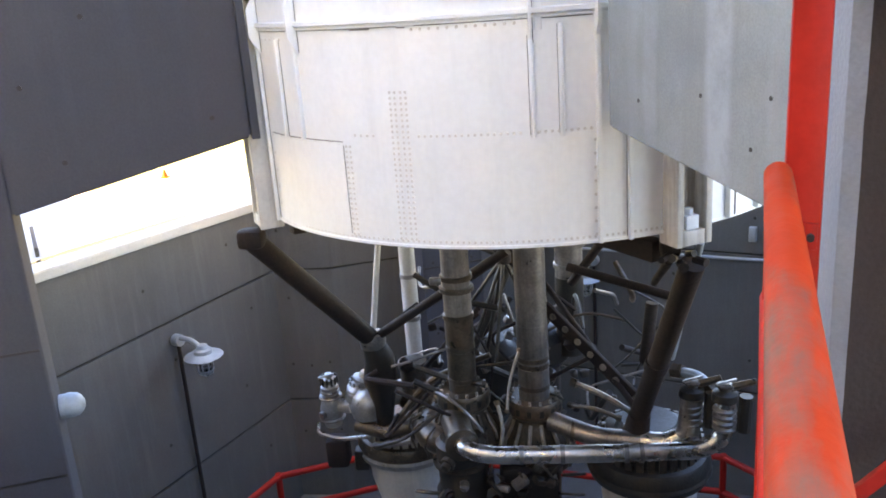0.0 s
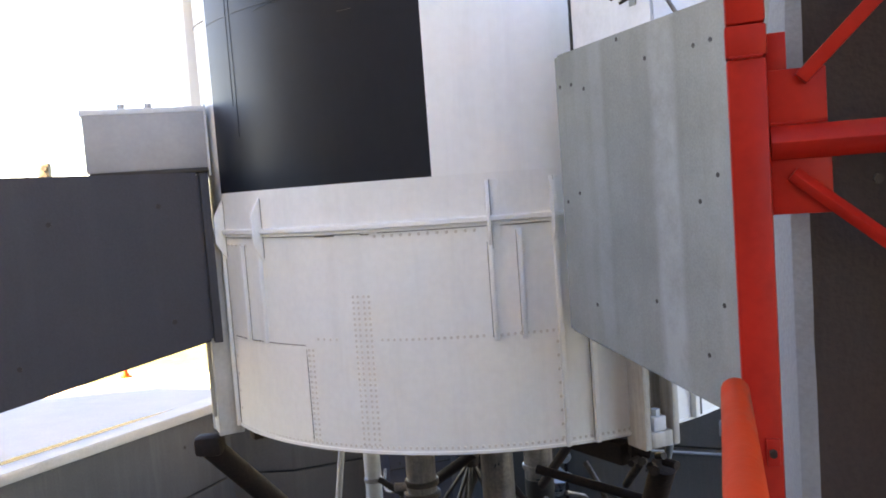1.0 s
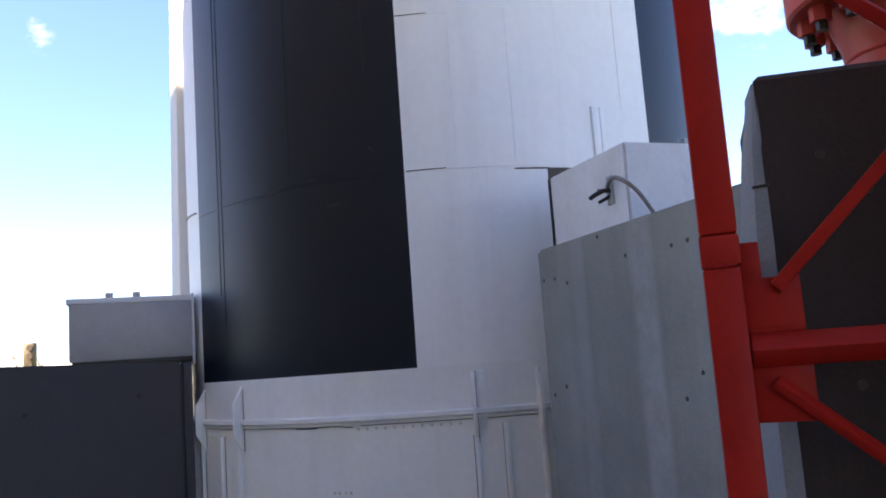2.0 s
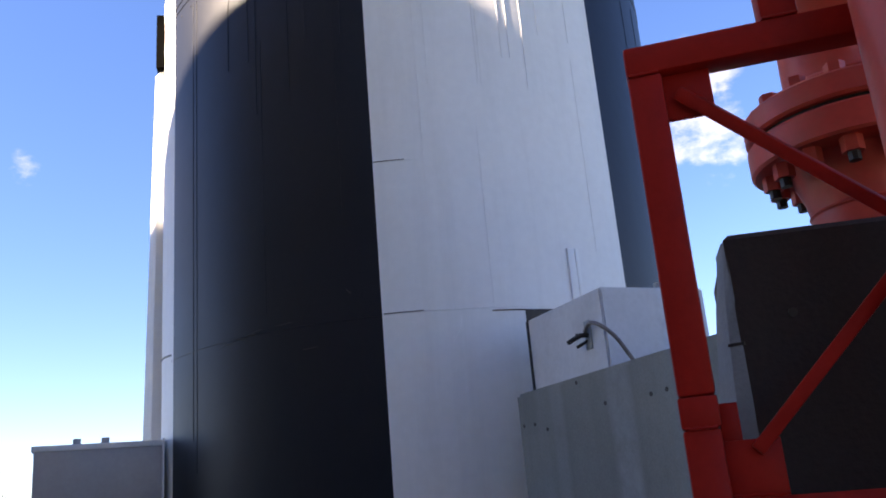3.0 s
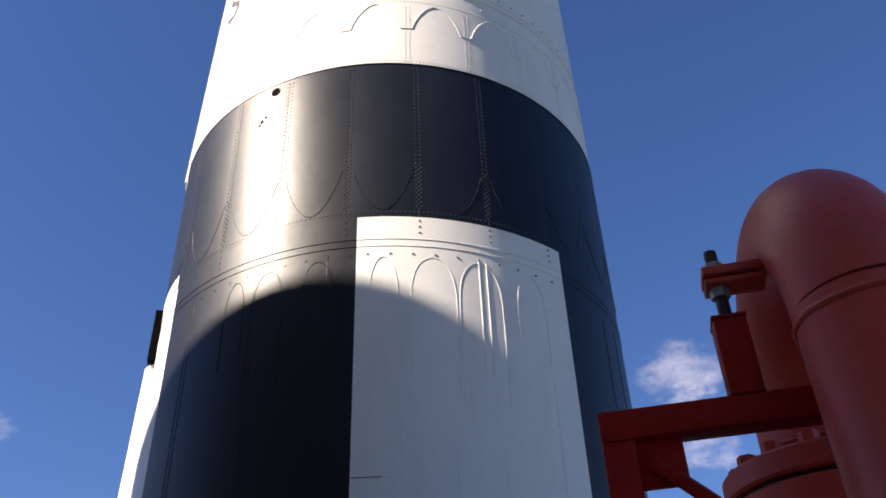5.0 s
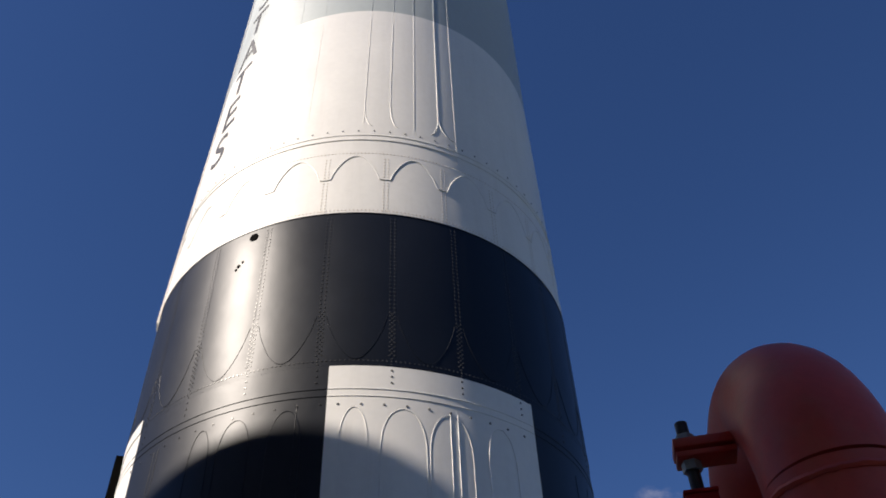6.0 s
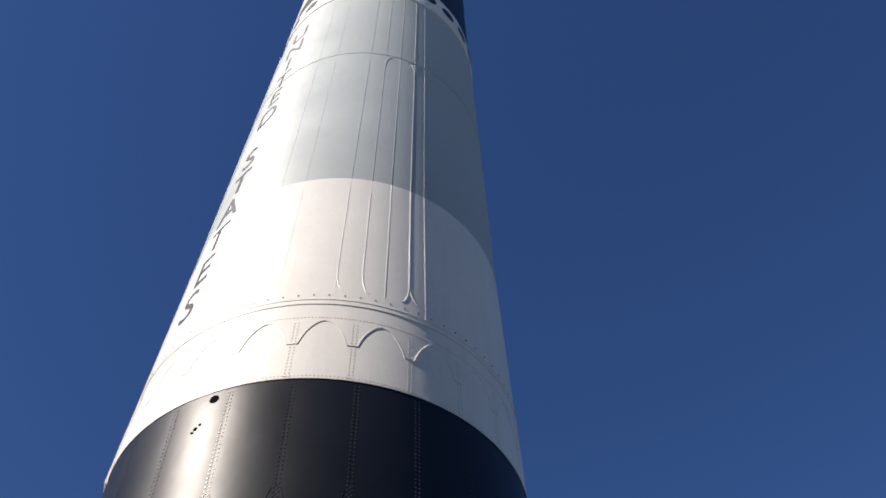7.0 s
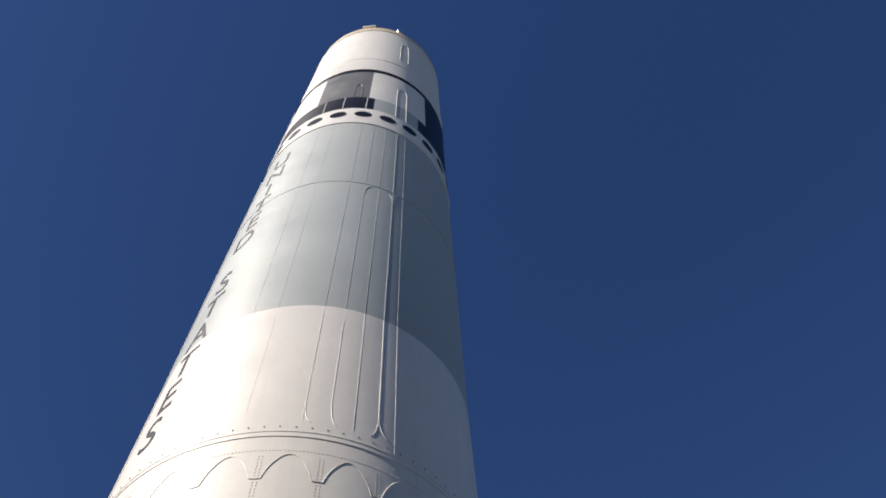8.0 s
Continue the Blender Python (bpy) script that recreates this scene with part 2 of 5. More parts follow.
# pale lime streak that runs down the near bracket's face
def lime_streaks(m, along, places):
    n, l = m.node_tree.nodes, m.node_tree.links
    b = n["Principled BSDF"]
    sock = b.inputs["Base Color"].links[0].from_socket
    geo = n.new("ShaderNodeNewGeometry")
    dt = n.new("ShaderNodeVectorMath")
    dt.operation = 'DOT_PRODUCT'
    dt.inputs[1].default_value = along
    l.new(geo.outputs["Position"], dt.inputs[0])
    wob = n.new("ShaderNodeTexNoise")
    wob.inputs["Scale"].default_value = 3.0
    wob.inputs["Detail"].default_value = 6.0
    l.new(geo.outputs["Position"], wob.inputs["Vector"])
    patch = n.new("ShaderNodeTexNoise")
    patch.inputs["Scale"].default_value = 7.0
    patch.inputs["Detail"].default_value = 7.0
    patch.inputs["Roughness"].default_value = 0.7
    l.new(geo.outputs["Position"], patch.inputs["Vector"])
    for at, half, amount in places:
        mm = n.new("ShaderNodeMath")
        mm.operation = 'MULTIPLY_ADD'
        mm.inputs[1].default_value = 0.05
        l.new(wob.outputs["Fac"], mm.inputs[0])
        l.new(dt.outputs["Value"], mm.inputs[2])
        df = n.new("ShaderNodeMath")
        df.operation = 'SUBTRACT'
        df.inputs[1].default_value = at + 0.025
        l.new(mm.outputs["Value"], df.inputs[0])
        ab = n.new("ShaderNodeMath")
        ab.operation = 'ABSOLUTE'
        l.new(df.outputs["Value"], ab.inputs[0])
        mr = n.new("ShaderNodeMapRange")
        mr.interpolation_type = 'SMOOTHSTEP'
        mr.inputs["From Min"].default_value, mr.inputs["From Max"].default_value = half, half * 0.45
        mr.inputs["To Max"].default_value = amount
        l.new(ab.outputs["Value"], mr.inputs["Value"])
        br = n.new("ShaderNodeMapRange")
        br.inputs["From Min"].default_value, br.inputs["From Max"].default_value = 0.36, 0.6
        br.inputs["To Min"].default_value = 0.25
        l.new(patch.outputs["Fac"], br.inputs["Value"])
        am = n.new("ShaderNodeMath")
        am.operation = 'MULTIPLY'
        l.new(mr.outputs["Result"], am.inputs[0])
        l.new(br.outputs["Result"], am.inputs[1])
        mx = n.new("ShaderNodeMix")
        mx.data_type = 'RGBA'
        mx.inputs["B"].default_value = (0.40, 0.41, 0.41, 1)
        l.new(am.outputs["Value"], mx.inputs["Factor"])
        l.new(sock, mx.inputs["A"])
        sock = mx.outputs["Result"]
    l.new(sock, b.inputs["Base Color"])


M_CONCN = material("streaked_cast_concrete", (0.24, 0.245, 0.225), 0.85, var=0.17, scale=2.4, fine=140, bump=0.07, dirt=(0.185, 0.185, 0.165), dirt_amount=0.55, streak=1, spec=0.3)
lime_streaks(M_CONCN, (math.sin(radians(21.6)), -math.cos(radians(21.6)), 0), ((2.46, 0.085, 0.55), (2.06, 0.06, 0.2), (1.93, 0.05, 0.1), (2.75, 0.06, 0.14)))


# ---- mesh helpers ----
def finish(name, bm, mat, parent=None, label="", smooth=True):
    me = bpy.data.meshes.new(name)
    bmesh.ops.recalc_face_normals(bm, faces=bm.faces[:])
    bm.to_mesh(me)
    bm.free()
    if mat:
        me.materials.append(mat)
    if smooth:
        me.polygons.foreach_set("use_smooth", [True] * len(me.polygons))
        me.set_sharp_from_angle(angle=radians(35))
    ob = new(name, me)
    if parent:
        ob.parent = parent
        ob.matrix_parent_inverse = parent.matrix_world.inverted()
    if label:
        ob["label"] = label
    return ob


part = finish


def thing(name, at, label, category, group="", kind=""):
    e = new(name)
    e.location = at
    e.empty_display_size = 0.1
    e.matrix_world = Matrix.Translation(at)
    return tagged(e, label, category, group, kind)


def add_box(bm, lo, hi, m=None, bevel=0.0):
    c = [(a + b) / 2 for a, b in zip(lo, hi)]
    s = [abs(b - a) for a, b in zip(lo, hi)]
    r = bmesh.ops.create_cube(bm, size=1, matrix=Matrix.Translation(c) @ Matrix.Diagonal((*s, 1)))
    vs = r["verts"]
    if bevel:
        es = list({e for v in vs for e in v.link_edges})
        rb = bmesh.ops.bevel(bm, geom=es, offset=bevel, segments=2, affect='EDGES', profile=0.5)
        vs = list(set(rb["verts"]) | {v for v in vs if v.is_valid})
    if m is not None:
        bmesh.ops.transform(bm, matrix=m, verts=vs)
    return vs


def box(lo, hi, m=None, bevel=0.0):
    bm = bmesh.new()
    add_box(bm, lo, hi, m, bevel)
    return bm


def axis_matrix(a, b):
    a, b = Vector(a), Vector(b)
    q = (b - a).to_track_quat('Z', 'Y')
    return Matrix.Translation((a + b) / 2) @ q.to_matrix().to_4x4(), (b - a).length


def add_rod(bm, a, b, r1, r2=None, seg=16):
    m, ln = axis_matrix(a, b)
    return bmesh.ops.create_cone(bm, cap_ends=True, segments=seg, radius1=r1, radius2=r1 if r2 is None else r2, depth=ln, matrix=m)["verts"]


def rod(a, b, r1, r2=None, seg=16):
    bm = bmesh.new()
    add_rod(bm, a, b, r1, r2, seg)
    return bm


def add_bar(bm, a, b, wide, deep, up=(0, 0, 1), bevel=0.004):
    """A square bar from a to b; wide across, deep along the direction nearest to up."""
    a, b = Vector(a), Vector(b)
    z = (b - a).normalized()
    y = Vector(up) - z * z.dot(Vector(up))
    y.normalize()
    x = y.cross(z)
    m = Matrix((x, y, z)).transposed().to_4x4()
    m.translation = (a + b) / 2
    h = (b - a).length / 2
    return add_box(bm, (-wide / 2, -deep / 2, -h), (wide / 2, deep / 2, h), m, bevel)


def bar(a, b, wide, deep, up=(0, 0, 1), bevel=0.004):
    bm = bmesh.new()
    add_bar(bm, a, b, wide, deep, up, bevel)
    return bm


def add_tube(bm, pts, r, seg=12, radii=None, closed=False):
    """A round tube along points, with a radius each if given."""
    P = [Vector(p) for p in pts]
    n = len(P)
    up = Vector((0.13, 0.21, 0.97))
    rings = []
    for i, p in enumerate(P):
        d = (P[min(i + 1, n - 1)] - P[max(i - 1, 0)]).normalized()
        x = d.cross(up)
        if x.length < 0.05:
            x = d.cross(Vector((1, 0, 0)))
        x.normalize()
        y = d.cross(x)
        if rings:
            x0 = last
            x = (x0 - d * x0.dot(d)).normalized()
            y = d.cross(x)
        last = x
        rr = radii[i] if radii else r
        rings.append([bm.verts.new(p + (x * math.cos(k * 2 * math.pi / seg) + y * math.sin(k * 2 * math.pi / seg)) * rr) for k in range(seg)])
    for i in range(n - 1):
        for k in range(seg):
            bm.faces.new((rings[i][k], rings[i][(k + 1) % seg], rings[i + 1][(k + 1) % seg], rings[i + 1][k]))
    bm.faces.new(rings[0][::-1])
    bm.faces.new(rings[-1])


def tube(pts, r, seg=12, radii=None):
    bm = bmesh.new()
    add_tube(bm, pts, r, seg, radii)
    return bm


def rounded(pts, bend, steps=6):
    """Points of a polyline with round bends."""
    P = [Vector(p) for p in pts]
    out = [P[0]]
    for i in range(1, len(P) - 1):
        a, b, c = P[i - 1], P[i], P[i + 1]
        d1, d2 = (a - b), (c - b)
        k = min(bend, d1.length * 0.48, d2.length * 0.48)
        s, e = b + d1.normalized() * k, b + d2.normalized() * k
        for j in range(steps + 1):
            f = j / steps
            out.append(s * (1 - f) ** 2 + b * 2 * f * (1 - f) + e * f * f)
    out.append(P[-1])
    return out


def lathe(profile, at=(0, 0, 0), seg=32, m=None):
    """A turned solid from (radius, height) pairs."""
    bm = bmesh.new()
    rings = []
    for r, h in profile:
        rings.append([bm.verts.new((r * math.cos(k * 2 * math.pi / seg), r * math.sin(k * 2 * math.pi / seg), h)) for k in range(seg)])
    for i in range(len(rings) - 1):
        for k in range(seg):
            bm.faces.new((rings[i][k], rings[i][(k + 1) % seg], rings[i + 1][(k + 1) % seg], rings[i + 1][k]))
    if profile[0][0] > 1e-4:
        bm.faces.new(rings[0][::-1])
    if profile[-1][0] > 1e-4:
        bm.faces.new(rings[-1])
    bmesh.ops.remove_doubles(bm, verts=bm.verts[:], dist=1e-5)
    bmesh.ops.transform(bm, matrix=(m if m is not None else Matrix.Translation(at)), verts=bm.verts[:])
    return bm


def prism(outline, z0, z1, bevel=0.0):
    """An upright block over a plan outline."""
    bm = bmesh.new()
    a = [bm.verts.new((x, y, z0)) for x, y in outline]
    b = [bm.verts.new((x, y, z1)) for x, y in outline]
    n = len(a)
    for i in range(n):
        bm.faces.new((a[i], a[(i + 1) % n], b[(i + 1) % n], b[i]))
    bm.faces.new(a[::-1])
    bm.faces.new(b)
    if bevel:
        bmesh.ops.bevel(bm, geom=bm.edges[:], offset=bevel, segments=2, affect='EDGES')
    return bm


def hexbolt(a, b, across, length_head):
    """A hexagon head at a, pointing to b."""
    bm = bmesh.new()
    add_rod(bm, a, b, across / 1.732, seg=6)
    return bm


R = 1.525


def shrink(z):
    """By how much the tank is narrower at this height."""
    return 0.0232 * min(max(z - 6.0, 0.0), 2.46) + 0.0123 * max(z - 8.46, 0.0)


def axis(z):
    """The tank's axis, which leans a little above the black band."""
    d = 0.0129 * min(max(z - 6.0, 0.0), 2.46) + 0.0168 * max(z - 8.46, 0.0)
    return Vector((d, -0.6 * d, 0))


def cyl(phi, z, r=R):
    """A point of the rocket's skin: phi in degrees from -Y towards +X."""
    a = radians(phi)
    k = r * (1 - shrink(z) / R)
    return Vector((k * math.sin(a), -k * math.cos(a), z)) + axis(z)


# ---- directions of the launch mount: U towards the near bracket, V towards the side bracket ----
BETA = radians(21.6)
U = Vector((math.sin(BETA), -math.cos(BETA), 0))
V = Vector((-math.cos(BETA), -math.sin(BETA), 0))


def mount(r, h, z, along=U, side=V):
    p = along * r + side * h
    return Vector((p.x, p.y, z))


# ---- ground and pit ----
PIT_Z = -3.7
GDIR = Vector((0.4, 0.917, 0))


def ground_z(x, y):
    s = x * GDIR.x + y * GDIR.y
    return -0.2 - 0.07 * min(max(s, 0.0), 4.2)


APO = 3.5
octo = [(APO / math.cos(math.pi / 8) * math.sin(math.pi - BETA + math.pi / 8 + k * math.pi / 4),
         APO / math.cos(math.pi / 8) * math.cos(math.pi - BETA + math.pi / 8 + k * math.pi / 4)) for k in range(8)]
CORNER = min(range(8), key=lambda k: (octo[k][0] + 2.64) ** 2 + (octo[k][1] - 2.72) ** 2)
SIDE = min(range(8), key=lambda k: (octo[k][0] + 3.79) ** 2 + (octo[k][1] - 0.06) ** 2)
octo[SIDE] = (-3.83, 0.06)
facet = [(-2.58, 3.0), (-1.98, 2.99)]
octo[CORNER:CORNER + 1] = facet if SIDE == (CORNER - 1) % 8 else facet[::-1]
NSIDE = len(octo)


def ring_sheet(outer, drop=0.0, steps=3):
    """A sheet from the pit's edge outwards, through scaled copies of its outline."""
    bm = bmesh.new()
    rows = []
    for s in outer:
        row = []
        for i in range(NSIDE):
            for j in range(steps):
                f = j / steps
                x = (octo[i][0] * (1 - f) + octo[(i + 1) % NSIDE][0] * f) * s
                y = (octo[i][1] * (1 - f) + octo[(i + 1) % NSIDE][1] * f) * s
                row.append(bm.verts.new((x, y, ground_z(x, y) + drop)))
        rows.append(row)
    n = len(rows[0])
    for a, b in zip(rows, rows[1:]):
        for i in range(n):
            bm.faces.new((a[i], a[(i + 1) % n], b[(i + 1) % n], b[i]))
    return bm


tagged(finish("ground", ring_sheet((1.12, 1.3, 1.6, 2.2, 3.5, 8, 30, 120, 450)), M_GRASS), "dry grass with pale tufts round the launch pit", "ground", kind="structure")
pv = ring_sheet((1.062, 1.2, 1.4, 1.66), 0.03)
tagged(finish("pavement", pv, M_PAVE), "pale concrete paving round the pit", "pavement", kind="structure")
cp = bmesh.new()
sec = []
for i in range(NSIDE):
    x, y = octo[i]
    g = ground_z(x, y)
    sec.append([cp.verts.new((x * s, y * s, g + d)) for s, d in ((0.994, -0.045), (0.994, 0.04), (1.066, 0.04), (1.066, -0.045))])
for i in range(NSIDE):
    a, b = sec[i], sec[(i + 1) % NSIDE]
    for k in range(4):
        cp.faces.new((a[k], b[k], b[(k + 1) % 4], a[(k + 1) % 4]))
bmesh.ops.bevel(cp, geom=cp.edges[:], offset=0.01, segments=2, affect='EDGES')
tagged(finish("trim", cp, M_COPE, smooth=False), "pale concrete coping along the pit wall", "coping", kind="structure")
fl = bmesh.new()
fl.faces.new([fl.verts.new((x * 1.1, y * 1.1, PIT_Z)) for x, y in octo])
tagged(finish("floor", fl, M_PITF), "dark concrete floor of the launch pit", "floor", kind="structure")

# pit walls, cast in lifts with a recessed joint between them
LIFTS = (PIT_Z, -2.5, -1.03)
for k in range(NSIDE):
    (x0, y0), (x1, y1) = octo[k], octo[(k + 1) % NSIDE]
    nx, ny = y1 - y0, x0 - x1
    ln = math.hypot(nx, ny) * (1 if nx * (x0 + x1) + ny * (y0 + y1) > 0 else -1)
    nx, ny = nx / ln, ny / ln
    wall = tagged(new("wall_%d" % (k + 1)), "dark grey cast concrete pit wall with level joints", "wall", kind="structure")
    bm = bmesh.new()
    d = 0.02
    pts = [(x0 + nx * d, y0 + ny * d), (x1 + nx * d, y1 + ny * d), (x1 * 1.07, y1 * 1.07), (x0 * 1.07, y0 * 1.07)]
    lo = [bm.verts.new((x, y, PIT_Z)) for x, y in pts]
    hi = [bm.verts.new((x, y, ground_z(x, y) - 0.06)) for x, y in pts]
    for i in range(4):
        bm.faces.new((lo[i], lo[(i + 1) % 4], hi[(i + 1) % 4], hi[i]))
    bm.faces.new(hi)
    part("core", bm, M_DARK, wall)
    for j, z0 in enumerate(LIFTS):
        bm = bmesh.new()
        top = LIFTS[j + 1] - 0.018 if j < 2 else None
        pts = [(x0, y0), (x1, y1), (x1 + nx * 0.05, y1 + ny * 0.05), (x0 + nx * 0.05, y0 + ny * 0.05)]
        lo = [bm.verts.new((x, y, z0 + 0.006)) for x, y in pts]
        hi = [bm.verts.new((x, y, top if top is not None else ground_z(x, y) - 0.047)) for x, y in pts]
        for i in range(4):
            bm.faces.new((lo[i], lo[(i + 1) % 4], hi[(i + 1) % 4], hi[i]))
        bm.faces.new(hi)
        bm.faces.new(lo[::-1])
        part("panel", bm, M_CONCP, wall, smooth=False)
    for j, zz in enumerate((-0.62, -1.35, -2.1, -2.9)):
        for q in range(3):
            f = (q + 0.5) / 3 + (0.04 if j % 2 else -0.03)
            p = Vector((x0 * (1 - f) + x1 * f, y0 * (1 - f) + y1 * f, zz + 0.05 * math.sin(q * 3 + k)))
            nn = Vector((nx, ny, 0))
            part("tie_hole", rod(p - nn * 0.003, p + nn * 0.02, 0.016, seg=8), M_DARK, wall)

# the building behind the viewer, whose roof edge shades the mount
GN = Vector((-0.316, -0.949, 0))
GT = Vector((0.949, -0.316, 0))
bld = tagged(new("building"), "plain museum building with a straight roof edge and a raised parapet", "building", kind="structure")
for t0, t1, d0, d1, top, nm in ((-14.5, 3, 6.55, 12, 10.0, "hall"), (-11.8, -8.7, 6.75, 7.2, 12.0, "tall_block")):
    bm = bmesh.new()
    o = [GN * d0 + GT * t0, GN * d0 + GT * t1, GN * d1 + GT * t1, GN * d1 + GT * t0]
    base = -0.6 if nm == "hall" else 10.0
    lo = [bm.verts.new((p.x, p.y, base)) for p in o]
    hi = [bm.verts.new((p.x, p.y, top)) for p in o]
    for i in range(4):
        bm.faces.new((lo[i], lo[(i + 1) % 4], hi[(i + 1) % 4], hi[i]))
    bm.faces.new(hi)
    bm.faces.new(lo[::-1])
    part(nm, bm, M_WALL, bld, smooth=False)

# ---- rocket ----
rocket = thing("rocket", (0, 0, 0.49), "white and black painted two-stage rocket standing upright on brackets", "rocket")


def shell(p0, p1, z0, z1, r=R, thick=0.012):
    """A curved sheet of skin between two angles and two heights."""
    bm = bmesh.new()
    n = max(2, int(abs(p1 - p0) / 2.5))
    full = abs(p1 - p0) >= 359.9
    rows = []
    for i in range(n if full else n + 1):
        p = p0 + (p1 - p0) * i / n
        rows.append([bm.verts.new(cyl(p, z0, r)), bm.verts.new(cyl(p, z1, r)), bm.verts.new(cyl(p, z1, r - thick)), bm.verts.new(cyl(p, z0, r - thick))])
    m = len(rows)
    for i in range(m if full else m - 1):
        a, b = rows[i], rows[(i + 1) % m]
        for k in range(4):
            bm.faces.new((a[k], b[k], b[(k + 1) % 4], a[(k + 1) % 4]))
    if not full:
        bm.faces.new(rows[0])
        bm.faces.new(rows[-1][::-1])
    return bm


def skin(p0, p1, z0, z1, mat, label="", r=R):
    return part("skin_panel", shell(p0, p1, z0, z1, r), mat, rocket, label)


skin(-180, 180, 0.49, 1.69, M_WHITE, "off-white riveted engine skirt")
SPLITS = [(-104, -56.5, 0), (-56.5, -6.2, 1), (-6.2, 39.9, 0), (39.9, 88, 1), (88, 132, 0), (132, 180, 1), (180, 256, 0)]
for a, b, dark in SPLITS:
    skin(a, b, 1.69, 4.685, M_BLACK if dark else M_WHITE2, "black painted skin panel" if dark else "white painted skin panel")
BULGE = 0.003


def pillow(p0, p1, z0, z1, mat, bulge, label=""):
    """A skin panel that bulges a little between its riveted seams."""
    bm = bmesh.new()
    n = 14
    hs = [z0, z0 + 0.03, z0 + 0.09] + [z0 + 0.09 + (z1 - z0 - 0.18) * k / 6 for k in range(1, 7)] + [z1 - 0.03, z1]
    rows = []
    for i in range(n + 1):
        u = 2 * i / n - 1
        p = p0 + (p1 - p0) * i / n
        rows.append([bm.verts.new(cyl(p, z, R + bulge * (1 - u * u) * min(1.0, (z - z0) / 0.09, (z1 - z) / 0.09))) for z in hs])
    for a, b in zip(rows, rows[1:]):
        for k in range(len(hs) - 1):
            bm.faces.new((a[k], b[k], b[k + 1], a[k + 1]))
    edge = [r[0] for r in rows] + rows[-1][1:] + [r[-1] for r in rows[-2::-1]] + rows[0][-2:0:-1]
    inner = [bm.verts.new(v.co - (Vector((v.co.x, v.co.y, 0)).normalized() * 0.012)) for v in edge]
    for k in range(len(edge)):
        bm.faces.new((edge[k], inner[k], inner[(k + 1) % len(edge)], edge[(k + 1) % len(edge)]))
    return part("skin_panel", bm, mat, rocket, label)


for k in range(-7, 8):
    pillow(-8.6 + 15.05 * k, -8.6 + 15.05 * (k + 1), 4.685, 5.885, M_BLACK, BULGE, "black painted band panel")
skin(-104, -56.5, 4.685, 4.775, M_WHITE2, "white painted skin panel", R + 0.005)
skin(111.8, 246.05, 4.685, 5.885, M_BLACK, "black painted band")
for z0, z1 in ((5.885, 6.0), (6.0, 6.5)):
    skin(-180, 180, z0, z1, M_WHITE2, "white painted skin panel")
skin(-180, 180, 6.50, 8.46, M_WHITE2, "white painted tank section")
skin(-180, 180, 8.46, 13.62, M_GREYB, "pale grey tank section")
skin(-180, 180, 13.62, 14.31, M_WHITE2, "white vent band")
for a, b, mat in [(-75, 2.5, M_BLACK), (2.5, 33.5, M_GREYB), (33.5, 100, M_BLACK), (100, 285, M_GREYB)]:
    skin(a, b, 14.31, 14.89, mat)
for a, b, mat in [(-70, -36, M_WHITE2), (-36, -1.5, M_DGREY), (-1.5, 40.5, M_WHITE2), (40.5, 100, M_BLACK), (100, 290, M_WHITE2)]:
    skin(a, b, 14.89, 16.41, mat)
skin(-180, 180, 16.41, 16.55, M_BLACK, "thin black line")
skin(-180, 180, 16.55, 19.74, M_WHITE2, "white top section")
skin(-180, 180, 19.74, 20.05, M_RIMB, "beige top rim", R - 0.004)
part("bulkhead", lathe([(0, 0.0), (1.2, -0.02), (1.5, -0.16), (1.5, -0.3), (0, -0.3)], (0, 0, 0), 64, Matrix.Translation(axis(20.0) + Vector((0, 0, 20.11))) @ Matrix.Diagonal((1 - shrink(20.0) / R, 1 - shrink(20.0) / R, 1, 1))), M_RIMB, rocket)
part("bulkhead", rod((0, 0, 1.2), (0, 0, 1.25), 1.5, seg=64), M_DARK, rocket)
part("top_fitting", bar(cyl(-20, 20.12), cyl(-8, 20.12), 0.06, 0.06), M_WHITE2, rocket)
part("top_fitting", lathe([(0.04, 0), (0.06, 0.06), (0.03, 0.14), (0, 0.15)], cyl(14, 20.10, R - 0.03), 10), M_BRIGHT, rocket)


def ring(z, height, proud, mat, name="ring"):
    bm = bmesh.new()
    n = 144
    prof = [(R - 0.005, z - height / 2), (R + proud, z - height * 0.3), (R + proud, z + height * 0.3), (R - 0.005, z + height / 2)]
    rows = [[bm.verts.new(cyl(i * 360 / n, zz, rr)) for rr, zz in prof] for i in range(n)]
    for i in range(n):
        a, b = rows[i], rows[(i + 1) % n]
        for k in range(3):
            bm.faces.new((a[k], b[k], b[k + 1], a[k + 1]))
    return part(name, bm, mat, rocket)


for z, hgt, pr, mat in [(0.497, 0.02, 0.006, M_WHITE), (1.475, 0.012, 0.010, M_WHITE), (1.497, 0.03, 0.018, M_WHITE), (5.885, 0.012, 0.004, M_BLACK),
                        (6.655, 0.026, 0.005, M_WHITE2), (6.705, 0.012, 0.0035, M_WHITE2), (11.38, 0.012, 0.004, M_GREYB),
                        (13.62, 0.06, 0.012, M_WHITE2), (16.56, 0.03, 0.01, M_BLACK), (17.37, 0.10, 0.008, M_WHITE2), (19.75, 0.03, 0.012, M_WHITE2)]:
    ring(z, hgt, pr, mat)


def part_ring(p0, p1, z, mat, r=0.006):
    pts = [cyl(p0 + (p1 - p0) * i / 40, z, R + 0.001) for i in range(41)]
    part("ring", tube(pts, r, 6), mat, rocket)


